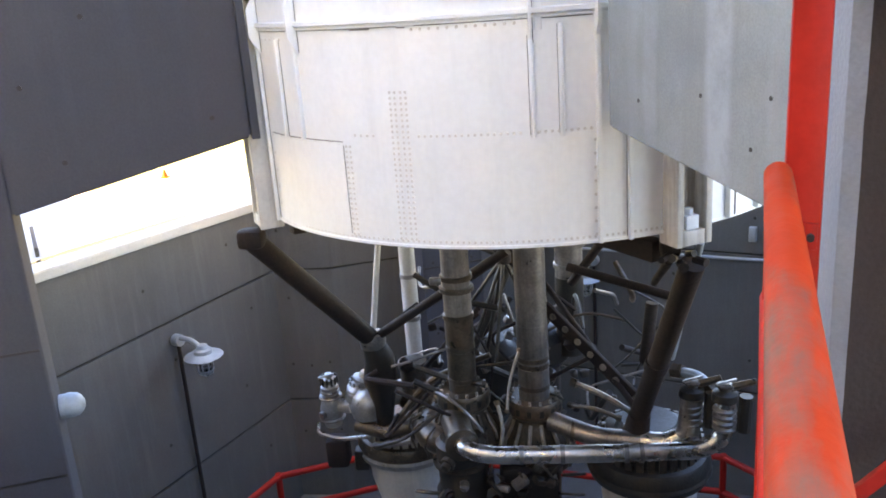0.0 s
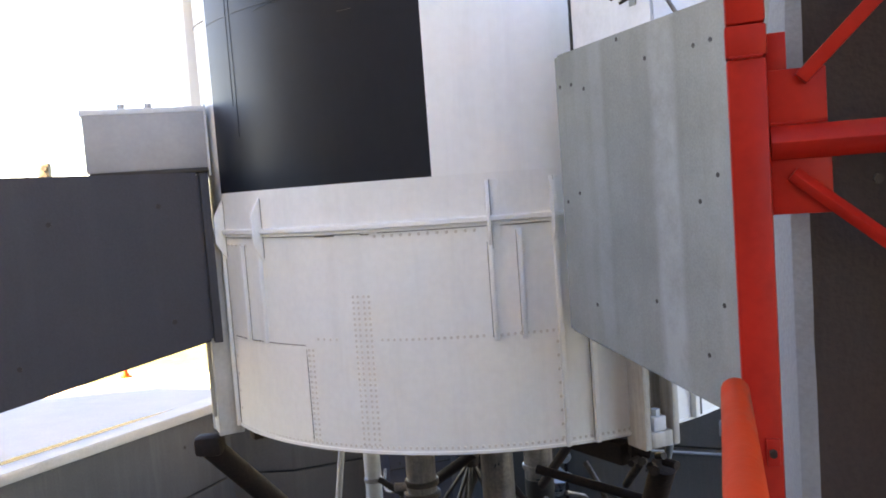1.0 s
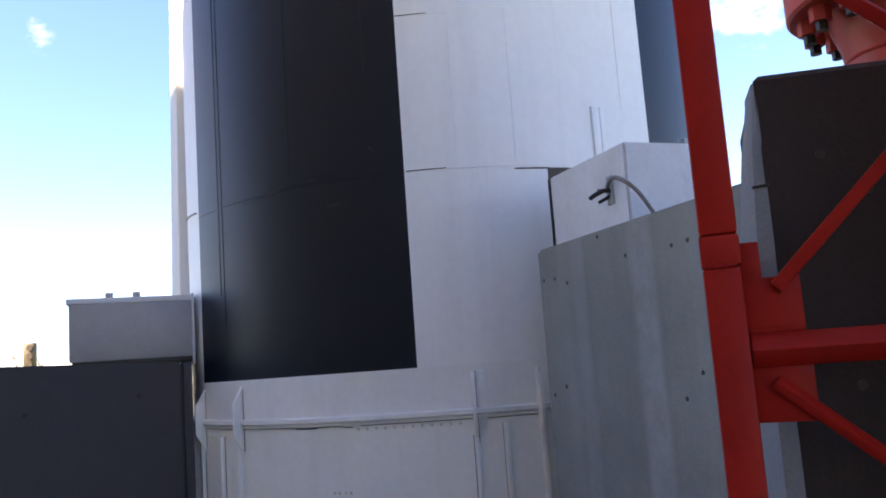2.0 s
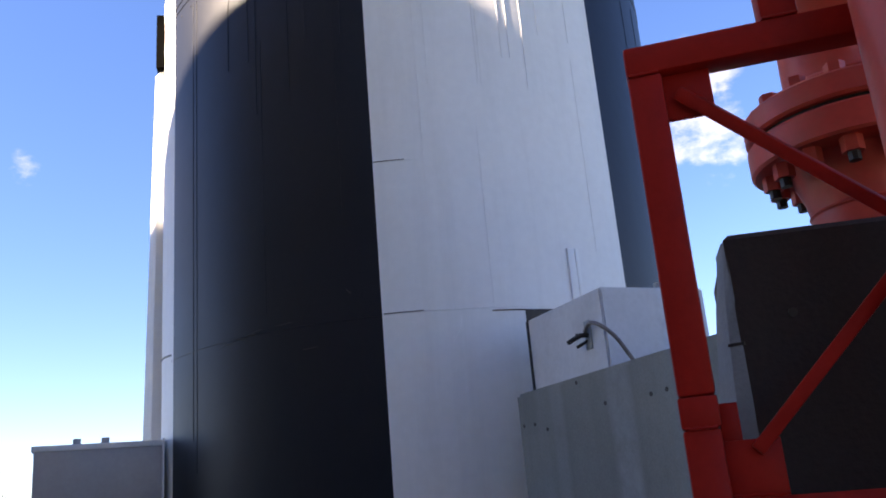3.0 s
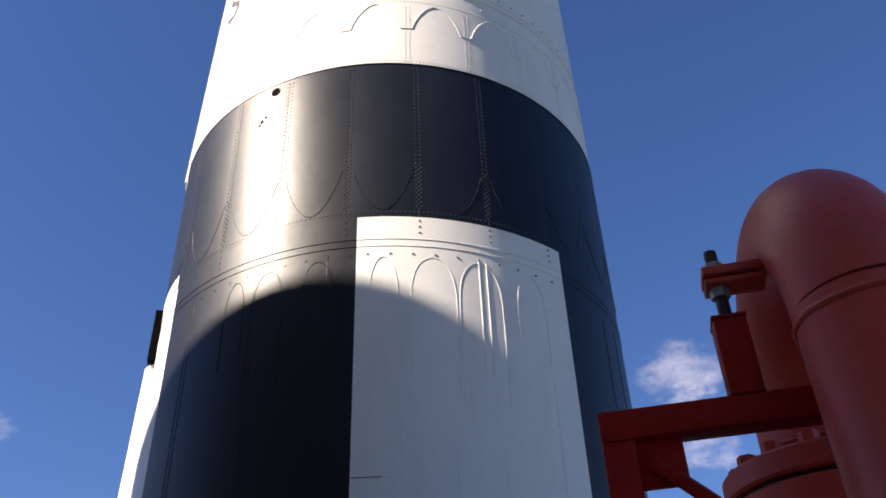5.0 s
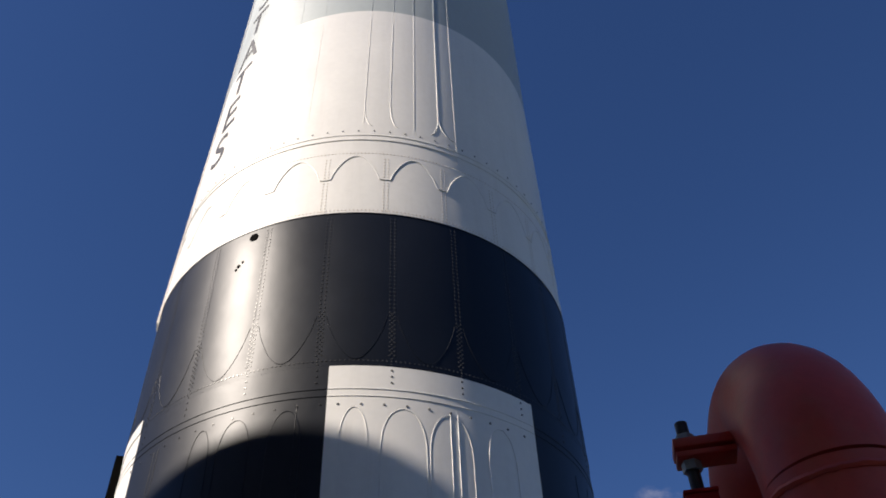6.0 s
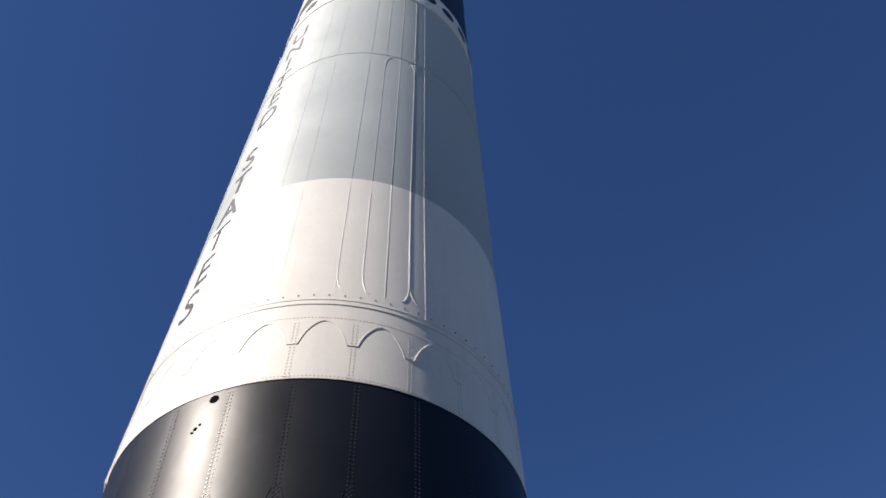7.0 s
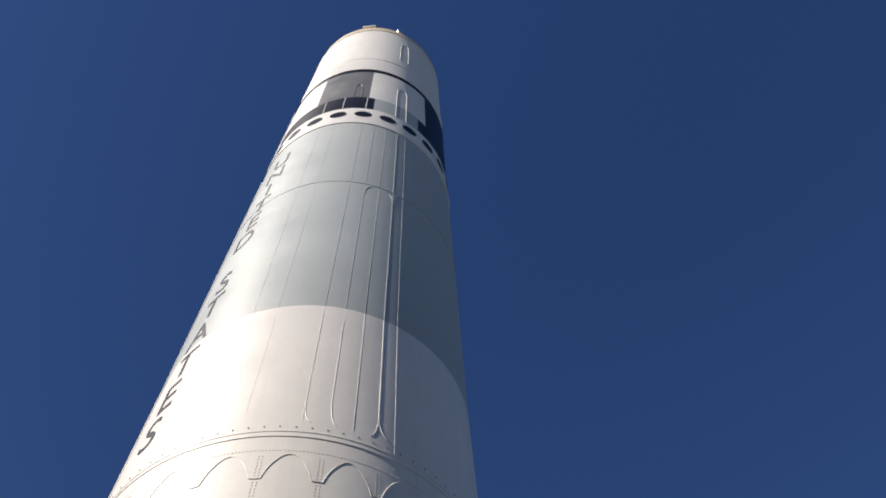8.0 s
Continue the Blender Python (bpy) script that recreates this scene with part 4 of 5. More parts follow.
pump(-0.40, -0.5, -0.74, 0.21, M_BRONZE)
pump(0.025, -0.5, -0.80, 0.215, M_ALU)
part("gearbox", lathe([(0.12, 0), (0.15, -0.03), (0.14, -0.3), (0.16, -0.34), (0.16, -0.6), (0, -0.6)], (-0.42, -0.7, -0.9), 20), M_DARK, engine)
part("gearbox", box((-0.2, -0.75, -1.5), (0.16, -0.35, -1.1), None, 0.05), M_DARK, engine)
flange((-0.42, -0.7, -1.05), (0, 0, 1), 0.17, 0.02, M_BRONZE)
part("plug", rod((-0.40, -0.84, -1.13), (-0.40, -0.88, -1.14), 0.028, seg=8), M_BRIGHT, engine)
part("volute", tube([Vector((-0.40 - 0.24 * math.sin(a), -0.45 - 0.2 * math.cos(a), -0.98)) for a in [i * 0.3 - 0.5 for i in range(14)]], 0.09, 12), M_BRONZE, engine)
# ribs on the volute
for i in range(7):
    a = -0.2 + i * 0.45
    c = Vector((-0.40 - 0.25 * math.sin(a), -0.45 - 0.21 * math.cos(a), -0.98))
    d = Vector((-math.sin(a), -math.cos(a), 0))
    part("rib", tube([c + Vector((0, 0, 0.1)) + d * 0.02, c + d * 0.09 + Vector((0, 0, 0.06)), c + d * 0.11, c + d * 0.08 + Vector((0, 0, -0.08))], 0.008, 6), M_BRONZE, engine)

# large discharge ducts sweeping to the near chamber
part("outlet_stub", rod((-0.45, -0.62, -0.84), (-0.385, -0.93, -0.83), 0.085, 0.075, 20), M_BRONZE, engine)
part("outlet_flange", rod((-0.395, -0.90, -0.831), (-0.388, -0.935, -0.83), 0.096, seg=24), M_BRONZE, engine)
pipe([(-0.42, -0.82, -0.835), (-0.37, -0.99, -0.825), (-0.22, -1.02, -0.845), (0.2, -1.02, -0.845), (0.6, -1.02, -0.845), (0.9, -1.02, -0.835), (1.01, -1.02, -0.76), (1.02, -1.02, -0.5)], 0.049, M_BRIGHT, "discharge_duct", 0.09, 18, "bright steel discharge duct")
for x in (-0.06, 0.16, 0.50, 0.58):
    part("clamp", rod((x - 0.012, -1.02, -0.845), (x + 0.012, -1.02, -0.845), 0.053, seg=20), M_STEEL, engine)
pipe([(0.12, -0.62, -0.86), (0.36, -0.8, -0.875), (0.74, -0.86, -0.885), (0.85, -0.87, -0.83), (0.87, -0.87, -0.6)], 0.058, M_STEEL, "discharge_duct", 0.1, 18, "dull steel discharge duct")
part("discharge_duct", tube(rounded([(0.6, -0.84, -0.884), (0.75, -0.86, -0.885), (0.855, -0.87, -0.825), (0.862, -0.87, -0.75)], 0.09), 0.06, 18), M_BRIGHT, engine)
for x in (0.24, 0.40, 0.52, 0.56):
    part("clamp", rod((x - 0.011, -0.715 - 0.2 * (x - 0.24), -0.874), (x + 0.011, -0.72 - 0.2 * (x - 0.24), -0.876), 0.064, seg=20), M_BRONZE, engine)
for x, y, z in ((1.01, -1.02, -0.55), (0.87, -0.87, -0.6)):
    for dz in (-0.15, -0.115, -0.08, -0.045):
        part("bellows", lathe([(0.048, -0.016), (0.063, -0.004), (0.063, 0.004), (0.048, 0.016)], (x, y, z + dz), 24), M_STEEL, engine)
    vb = part("valve_body", lathe([(0.05, 0), (0.07, 0.01), (0.066, 0.05), (0.035, 0.065), (0.028, 0.085), (0.0, 0.087)], (x, y, z), 18), M_DARK, engine)
    part("valve_cap", lathe([(0.05, 0), (0.052, 0.008), (0.02, 0.014), (0, 0.014)], (x, y, z + 0.085), 6), M_BRONZE, vb)
    part("valve_lever", bar((x - 0.05, y - 0.02, z + 0.105), (x + 0.06, y + 0.02, z + 0.115), 0.014, 0.01, (0, 0, 1), 0.002), M_ALU, vb)
    part("actuator", rod((x + 0.04, y, z + 0.08), (x + 0.15, y - 0.02, z + 0.12), 0.022, 0.016, 10), M_BRONZE, engine)
    part("actuator", rod((x + 0.09, y - 0.03, z - 0.16), (x + 0.1, y - 0.03, z + 0.04), 0.035, seg=10), M_DARK, engine)

# valves beside the far chamber
part("valve_body", lathe([(0.02, -0.22), (0.055, -0.2), (0.078, -0.13), (0.082, -0.05), (0.06, 0.02), (0.044, 0.05), (0.044, 0.075), (0.062, 0.08), (0.064, 0.105), (0.046, 0.11), (0.036, 0.135), (0.052, 0.14), (0.054, 0.165), (0.03, 0.175), (0.026, 0.2), (0.0, 0.202)], (-1.40, 0.2, -1.1), 24), M_ALU, engine, "cast aluminium valve")
part("valve_port", rod((-1.40, 0.2, -1.16), (-1.25, 0.16, -1.14), 0.04, 0.045, 16), M_ALU, engine)
part("valve_port", rod((-1.46, 0.12, -1.19), (-1.42, 0.17, -1.18), 0.03, seg=12), M_STEEL, engine)
for z, r in ((-1.235, 0.085), (-1.07, 0.078), (-1.03, 0.066)):
    part("valve_ring", lathe([(0.04, -0.012), (r, -0.01), (r + 0.006, 0), (r, 0.01), (0.04, 0.012)], (-1.40, 0.2, z), 20), M_STEEL, engine)
part("valve_ring", lathe([(0.06, -0.013), (0.112, -0.012), (0.118, 0), (0.112, 0.012), (0.06, 0.013)], (-1.165, 0.18, -1.03), 24), M_STEEL, engine)
part("valve_lever", bar((-1.46, 0.14, -0.905), (-1.36, 0.2, -0.9), 0.016, 0.012), M_ALU, engine)
part("valve_body", lathe([(0.075, -0.13), (0.1, -0.12), (0.104, -0.03), (0.08, 0.0), (0.058, 0.01), (0.056, 0.035), (0.082, 0.04), (0.082, 0.062), (0.05, 0.075), (0.04, 0.11), (0.0, 0.12)], (0, 0, 0), 24, Matrix.Translation((-1.16, 0.18, -0.99)) @ Euler((0.0, 0.35, 0.0)).to_matrix().to_4x4()), M_ALU, engine, "cast aluminium valve with a tilted bonnet")
part("elbow_casting", tube(rounded([(-1.19, 0.12, -1.16), (-1.12, 0.12, -1.08), (-0.97, 0.18, -1.06), (-0.82, 0.26, -1.06)], 0.1), 0.085, 18), M_ALU, engine, "pale cast elbow")
part("elbow_rim", tube([(-1.0 + 0.003 * math.sin(a), 0.17 + 0.094 * math.cos(a), -1.062 + 0.094 * math.sin(a)) for a in [i * math.pi / 12 for i in range(25)]], 0.012, 6), M_ALU, engine)
part("inlet_cup", lathe([(0.085, 0.16), (0.1, 0.16), (0.1, 0.12), (0.09, 0.1), (0.09, -0.05), (0.12, -0.1), (0.12, -0.16), (0.0, -0.16), (0.0, 0.06), (0.085, 0.06), (0.085, 0.16)], (-0.80, 0.2, -0.98), 24), M_BRONZE, engine, "stained open pipe collar")
pipe([(-1.49, 0.15, -1.25), (-1.5, 0.12, -1.32), (-1.35, 0.1, -1.36), (-1.05, 0.1, -1.34), (-0.75, 0.05, -1.15)], 0.014, M_BRIGHT, "hose", 0.06, 8)
pipe([(-1.08, 0.0, -1.36), (-0.9, -0.1, -1.28), (-0.72, -0.2, -1.2), (-0.55, -0.3, -0.96), (-0.42, -0.35, -0.85)], 0.026, M_STEEL, "hose", 0.12, 10)
part("valve_block", box((-1.46, 0.1, -1.6), (-1.3, 0.25, -1.38), None, 0.03), M_RUST, engine)
part("valve_block", box((-1.26, 0.1, -1.62), (-1.15, 0.2, -1.46), None, 0.02), M_DARK, engine)

# thrust frame
FOOT_V = mount(R + 0.03, 0, 0.42, FV, FU)
FOOT_U = mount(R + 0.03, 0, 0.42, FU, FV)
KNEE_V = Vector((-1.02, 0.0, -0.57))
KNEE_U = Vector((0.60, -0.82, -0.72))
FOOT_VT = Vector((-1.50, -0.72, 0.36))
part("frame_tube", rod(FOOT_VT, KNEE_V, 0.062, seg=18), M_RUST, engine, "rusty brown thrust frame tube")
part("frame_joint", box((-0.07, -0.06, -0.05), (0.08, 0.06, 0.06), Matrix.Translation(FOOT_VT), 0.03), M_RUST, engine)
part("frame_joint", lathe([(0.0, -0.06), (0.08, -0.05), (0.09, 0), (0.08, 0.05), (0, 0.06)], KNEE_V, 16), M_STEEL, engine)
part("frame_strut", tube([KNEE_V + Vector((0, 0, -0.02)), KNEE_V + Vector((0.03, 0.02, -0.14)), KNEE_V + Vector((0.02, 0.03, -0.3)), KNEE_V + Vector((0.03, 0.04, -0.5)), KNEE_V + Vector((0.0, 0.05, -0.85))], 0.08, 14, [0.075, 0.1, 0.115, 0.07, 0.03]), M_DARK, engine, "black gimbal strut")
part("frame_tube", rod(FOOT_U + Vector((0.05, 0.05, -0.1)), KNEE_U, 0.058, 0.054, 20), M_RUST, engine, "stained thrust frame tube")
part("clamp", rod(FOOT_U.lerp(KNEE_U, 0.62) + Vector((0.018, 0.018, -0.03)), FOOT_U.lerp(KNEE_U, 0.66) + Vector((0.016, 0.016, -0.03)), 0.063, seg=20), M_RUST, engine)
part("frame_tube", rod(KNEE_U, KNEE_U + Vector((-0.02, 0.05, -0.2)), 0.06, 0.08, 18), M_RUST, engine)
for k in range(5):
    q = FOOT_U + Vector((-0.07 + 0.03 * k, 0.02 + 0.02 * (k % 2), -0.05 - 0.02 * (k % 3)))
    part("joint_bolt", rod(q, q + Vector((0.02 * (k - 2), -0.06, 0.02 * (k % 2))), 0.016 + 0.004 * (k % 3), seg=8), M_DARK if k % 2 else M_RUST, engine)
part("frame_joint", box((-0.07, -0.03, -0.07), (0.03, 0.05, 0.02), Matrix.Translation(FOOT_U + Vector((-0.03, 0.06, 0.0))), 0.03), M_RUST, engine)
CEN = Vector((0.0, 0.1, -0.02))
for a, b, r, mat in [(KNEE_V, (-0.1, -0.3, 0.1), 0.03, M_RUST), (KNEE_U, (-0.05, 0.0, 0.05), 0.018, M_RUST), (KNEE_V, (-0.92, 0.3, 0.4), 0.02, M_NOZ),
                     ((0.25, -0.35, -0.0), (0.82, -0.6, -0.12), 0.026, M_RUST), ((0.3, 0.2, -0.3), (0.72, -0.1, 0.4), 0.03, M_RUST),
                     ((-0.72, 0.1, -0.85), (-0.3, -0.2, -0.3), 0.018, M_RUST), (FOOT_U + Vector((-0.05, 0.1, -0.1)), (0.75, -0.35, -0.12), 0.022, M_RUST),
                     ((-0.2, -0.2, 0.0), (0.2, 0.3, 0.3), 0.025, M_RUST), ((0.0, 0.05, 0.1), (-0.35, -0.1, -0.6), 0.03, M_DARK)]:
    part("frame_brace", rod(a, b, r, seg=12), mat, engine)
part("frame_beam", bar((0.10, -0.45, -0.20), (0.58, -0.72, -0.66), 0.03, 0.075, (0, 0, 1), 0.006), M_RUST, engine, "rusty beam with lightening holes")
for f in (0.12, 0.26, 0.4, 0.54, 0.68, 0.82):
    c = Vector((0.10, -0.45, -0.20)).lerp(Vector((0.58, -0.72, -0.66)), f)
    o = Vector((-0.49, -0.87, 0.0))
    part("lightening_hole", lathe([(0.012, 0.004), (0.02, 0.004), (0.02, -0.004), (0.012, -0.004)], (0, 0, 0), 14, Matrix.Translation(c + o * 0.017) @ o.to_track_quat('Z', 'Y').to_matrix().to_4x4()), M_STEEL, engine)
part("cross_beam", bar(FOOT_U + Vector((-0.1, 0.1, -0.05)), (-0.4, 0.2, 0.36), 0.08, 0.1), M_RUST, engine)
part("cross_beam", bar(FOOT_V + Vector((0.1, 0.05, 0.0)), (0.1, 0.3, 0.38), 0.08, 0.1), M_RUST, engine)
part("light_strut", rod(mount(R + 0.02, -0.1, 0.42, FU, FV), (0.76, -0.88, -0.36), 0.018, seg=10), M_GALV, engine, "thin pale strut")
part("damper", rod((0.70, -0.6, -0.15), (0.66, -0.62, -0.5), 0.036, seg=12), M_RUST, engine)
part("inspection_light", lathe([(0.0, 0.0), (0.06, 0.02), (0.05, 0.12), (0, 0.13)], (0.07, -0.2, -0.32), 12), M_BRIGHT, engine)

# truss of thin struts that meet under the tank
HUB = Vector((-0.13, -0.12, 0.0))
for tx, ty, tz in ((-0.55, 0.1, -0.62), (-0.42, -0.2, -0.75), (-0.28, -0.1, -0.72), (-0.2, -0.3, -0.62), (0.12, -0.1, -0.6), (-0.62, 0.3, 0.1), (-0.4, 0.3, -0.3), (0.3, -0.15, -0.35), (0.25, 0.2, 0.2), (-0.3, -0.3, 0.25)):
    part("truss_strut", rod(HUB, (tx, ty, tz), 0.013, seg=8), M_DARK if tz < -0.4 else M_RUST, engine)
part("truss_node", lathe([(0, -0.05), (0.05, -0.03), (0.05, 0.03), (0, 0.05)], HUB, 12), M_RUST, engine)
for i in range(12):
    a = i * math.pi / 6
    c = Vector((-1.16, 0.18, -0.965))
    part("valve_bolt", rod(c + Vector((0.085 * math.cos(a), 0.085 * math.sin(a), 0.0)), c + Vector((0.085 * math.cos(a), 0.085 * math.sin(a), 0.03)), 0.009, seg=6), M_STEEL, engine)
    c = Vector((-1.40, 0.2, -0.955))
    part("valve_bolt", rod(c + Vector((0.06 * math.cos(a), 0.06 * math.sin(a), -0.02)), c + Vector((0.06 * math.cos(a), 0.06 * math.sin(a), 0.04)), 0.007, seg=6), M_DARK, engine)

part("casting", lathe([(0, 0.13), (0.05, 0.12), (0.1, 0.07), (0.12, 0.0), (0.11, -0.07), (0.06, -0.12), (0, -0.13)], (-1.12, 0.1, -1.1), 20), M_ALU, engine, "pale cast housing")
part("casting", tube([(-1.2, 0.05, -1.22), (-1.0, 0.0, -1.26), (-0.82, 0.0, -1.22)], 0.05, 12), M_BRONZE, engine)
fit_rng = random.Random(21)
for i in range(44):
    c = Vector((fit_rng.uniform(-0.55, 0.2), fit_rng.uniform(-0.9, -0.74), fit_rng.uniform(-1.45, -0.97)))
    mt = Matrix.Translation(c) @ Euler((fit_rng.uniform(-0.6, 0.6), fit_rng.uniform(-0.6, 0.6), fit_rng.uniform(-0.6, 0.6))).to_matrix().to_4x4()
    s = fit_rng.uniform(0.6, 1.3)
    if i % 3 == 0:
        bm = lathe([(0, 0.035 * s), (0.02 * s, 0.03 * s), (0.022 * s, 0.01), (0.034 * s, 0.008), (0.034 * s, -0.02), (0, -0.02)], (0, 0, 0), 10, mt @ Matrix.Rotation(math.pi / 2, 4, 'X'))
    elif i % 3 == 1:
        bm = box((-0.04 * s, -0.03, -0.02 * s), (0.04 * s, 0.03, 0.02 * s), mt, 0.008)
    else:
        e1 = c + Vector((fit_rng.uniform(-0.16, 0.16), -0.03, fit_rng.uniform(-0.12, 0.12)))
        bm = tube(rounded([c, (c + e1) / 2 + Vector((0, -0.05, 0.03)), e1], 0.05, 4), 0.009 * s, 8)
    part("fitting", bm, fit_rng.choice((M_BRONZE, M_DARK, M_STEEL, M_DARK, M_RUST, M_BRONZE)), engine)

# hoses that loop over the pumps, with union nuts
for pts, r, mat in (([(-0.62, -0.42, -0.80), (-0.56, -0.58, -0.66), (-0.40, -0.72, -0.70), (-0.27, -0.70, -0.90)], 0.010, M_STEEL),
                    ([(-0.20, -0.62, -0.72), (-0.16, -0.70, -0.86), (-0.20, -0.74, -1.02)], 0.012, M_ALU),
                    ([(0.24, -0.60, -0.62), (0.42, -0.70, -0.66), (0.60, -0.74, -0.78), (0.66, -0.80, -0.90)], 0.016, M_STEEL),
                    ([(0.22, -0.66, -0.74), (0.36, -0.78, -0.70), (0.50, -0.80, -0.76)], 0.012, M_BRONZE),
                    ([(-0.70, -0.10, -1.16), (-0.58, -0.36, -1.02), (-0.48, -0.46, -0.92)], 0.018, M_STEEL),
                    ([(0.80, -0.70, -0.52), (0.92, -0.80, -0.50), (1.0, -0.86, -0.58)], 0.026, M_GALV),
                    ([(-0.05, -0.55, -0.42), (-0.12, -0.62, -0.60), (-0.14, -0.66, -0.78)], 0.009, M_ALU)):
    run = rounded(pts, 0.12)
    part("hose", tube(run, r, 10), mat, engine)
    for a, b in ((run[0], run[1]), (run[-1], run[-2])):
        d = (b - a).normalized()
        part("union_nut", rod(a, a + d * r * 2.4, r * 1.7, seg=6), M_BRONZE, engine, smooth=False)
for i in range(16):
    a = i * math.pi / 8
    for x, y, z, rr in ((-0.40, -0.5, -1.02, 0.222), (0.025, -0.5, -1.08, 0.228)):
        p = Vector((x + rr * math.cos(a), y + rr * math.sin(a), z))
        part("flange_bolt", rod(p, p + Vector((0, 0, 0.03)), 0.011, seg=6), M_ALU if i % 3 else M_DARK, engine, smooth=False)
for x, y, z in ((-0.40, -0.5, -1.03), (0.025, -0.5, -1.09)):
    part("flange", lathe([(0.16, -0.016), (0.238, -0.014), (0.242, 0), (0.238, 0.014), (0.16, 0.016)], (x, y, z), 36), M_BRONZE, engine)

# a tangle of small lines between the pumps and the chambers
rng = random.Random(7)
for i in range(46):
    a = Vector((rng.uniform(-0.75, 0.85), rng.uniform(-0.55, 0.5), rng.uniform(-0.95, -0.3)))
    b = a + Vector((rng.uniform(-0.45, 0.45), rng.uniform(-0.3, 0.3), rng.uniform(-0.4, 0.25)))
    c = b + Vector((rng.uniform(-0.3, 0.3), rng.uniform(-0.2, 0.2), rng.uniform(-0.35, 0.2)))
    b.z, c.z = max(b.z, -1.1), max(c.z, -1.1)
    part("small_line", tube(rounded([a, b, c], 0.12, 4), rng.choice((0.008, 0.011, 0.014, 0.02)), 8), rng.choice((M_STEEL, M_DARK, M_RUST, M_BRONZE, M_DARK)), engine)
for i in range(26):
    a = Vector((rng.uniform(-0.8, 0.9), rng.uniform(-0.4, 0.5), rng.uniform(-1.05, -0.55)))
    if i % 2:
        bm = lathe([(0, 0), (0.04, 0.005), (0.05, 0.05), (0.03, 0.07), (0.03, 0.1), (0, 0.1)], (0, 0, 0), 12, Matrix.Translation(a) @ Euler((rng.uniform(-1.5, 1.5), rng.uniform(-1, 1), 0)).to_matrix().to_4x4())
    else:
        bm = box((-0.03, -0.02, -0.025), (0.03, 0.02, 0.025), Matrix.Translation(a) @ Euler((rng.uniform(-0.5, 0.5), rng.uniform(-0.5, 0.5), rng.uniform(0, 3))).to_matrix().to_4x4(), 0.012)
    part("fitting", bm, rng.choice((M_STEEL, M_DARK, M_RUST, M_BRONZE, M_DARK)), engine)
for x, y, r in ((-0.25, 0.3, 0.2), (0.05, 0.55, 0.25)):
    part("turbine_casing", lathe([(0, 0.15), (r * 0.5, 0.14), (r, 0.05), (r, -0.1), (r * 0.7, -0.2), (r * 0.7, -0.4), (0, -0.4)], (x, y, -0.85), 24), M_DARK, engine)

# ---- concrete brackets and piers of the launch mount ----
def bracket(along, side, r0, r1, half, top0, top1, bot0, bot1, name, label, mat, foot=None, back=None):
    th = thing(name, mount(r1, 0, 0, along, side), label, "bracket", "launch mount brackets")
    bm = bmesh.new()
    prof = [(r0, bot0), (r1, bot1)] + ([(r1, PIT_Z), (foot, PIT_Z), (foot, top1)] if foot else [(r1, top1)]) + [(r0, top0)]
    a = [bm.verts.new(mount(r, half, z, along, side)) for r, z in prof]
    b = [bm.verts.new(mount(r, -half if back is None else back, z, along, side)) for r, z in prof]
    n = len(prof)
    bm.faces.new(a)
    bm.faces.new(b[::-1])
    for i in range(n):
        bm.faces.new((a[i], b[i], b[(i + 1) % n], a[(i + 1) % n]))
    bmesh.ops.bevel(bm, geom=bm.edges[:], offset=0.012, segments=2, affect='EDGES')
    part("arm", bm, mat, th, smooth=False)
    return th


near = bracket(U, V, 1.745, 3.3, 0.312, 2.117, 2.117, 1.04, 0.85, "near_bracket", "grey cast concrete bracket with pale water streaks and tie holes", M_CONCN)
for r, z in ((1.98, 1.167), (2.373, 1.221), (2.718, 1.245), (2.636, 1.086), (1.80, 1.55), (1.79, 1.991), (1.879, 1.989), (1.973, 1.962), (2.633, 2.0), (2.712, 2.003), (1.897, 1.582), (2.629, 1.546), (2.717, 1.621), (2.215, 2.095), (2.379, 2.005)):
    p = mount(r, 0.312, z)
    part("tie_hole", rod(p - V * 0.01, p + V * 0.0015, 0.0075, seg=8), M_DARK, near)
# darker than the near bracket: its face's shade is put into the colour
side = bracket(V, U, 1.595, 2.77, 0.335, 1.803, 1.845, 0.952, 0.695, "side_bracket", "cast concrete bracket on a pier, coloured dark grey for its shade", M_CONCD, None, -0.08)
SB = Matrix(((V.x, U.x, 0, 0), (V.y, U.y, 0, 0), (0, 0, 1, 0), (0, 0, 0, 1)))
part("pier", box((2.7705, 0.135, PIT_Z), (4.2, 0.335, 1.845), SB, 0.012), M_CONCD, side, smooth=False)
for r, z in ((1.775, 1.07), (2.49, 0.93), (1.8, 1.65), (2.3, 1.6), (2.62, 1.3)):
    p = mount(r, 0.335, z, V, U)
    part("tie_hole", rod(p - U * 0.01, p + U * 0.002, 0.013, seg=8), M_DARK, side)
for z in (0.0, -0.72, -1.5):
    part("joint_groove", box((2.785, 0.3, z - 0.006), (4.2, 0.3372, z + 0.006), Matrix(((V.x, U.x, 0, 0), (V.y, U.y, 0, 0), (0, 0, 1, 0), (0, 0, 0, 1)))), M_DARK, side)
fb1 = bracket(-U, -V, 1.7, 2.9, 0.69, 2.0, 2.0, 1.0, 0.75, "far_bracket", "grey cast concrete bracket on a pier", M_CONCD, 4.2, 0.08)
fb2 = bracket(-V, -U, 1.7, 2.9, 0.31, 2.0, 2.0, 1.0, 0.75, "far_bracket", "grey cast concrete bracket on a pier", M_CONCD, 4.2)

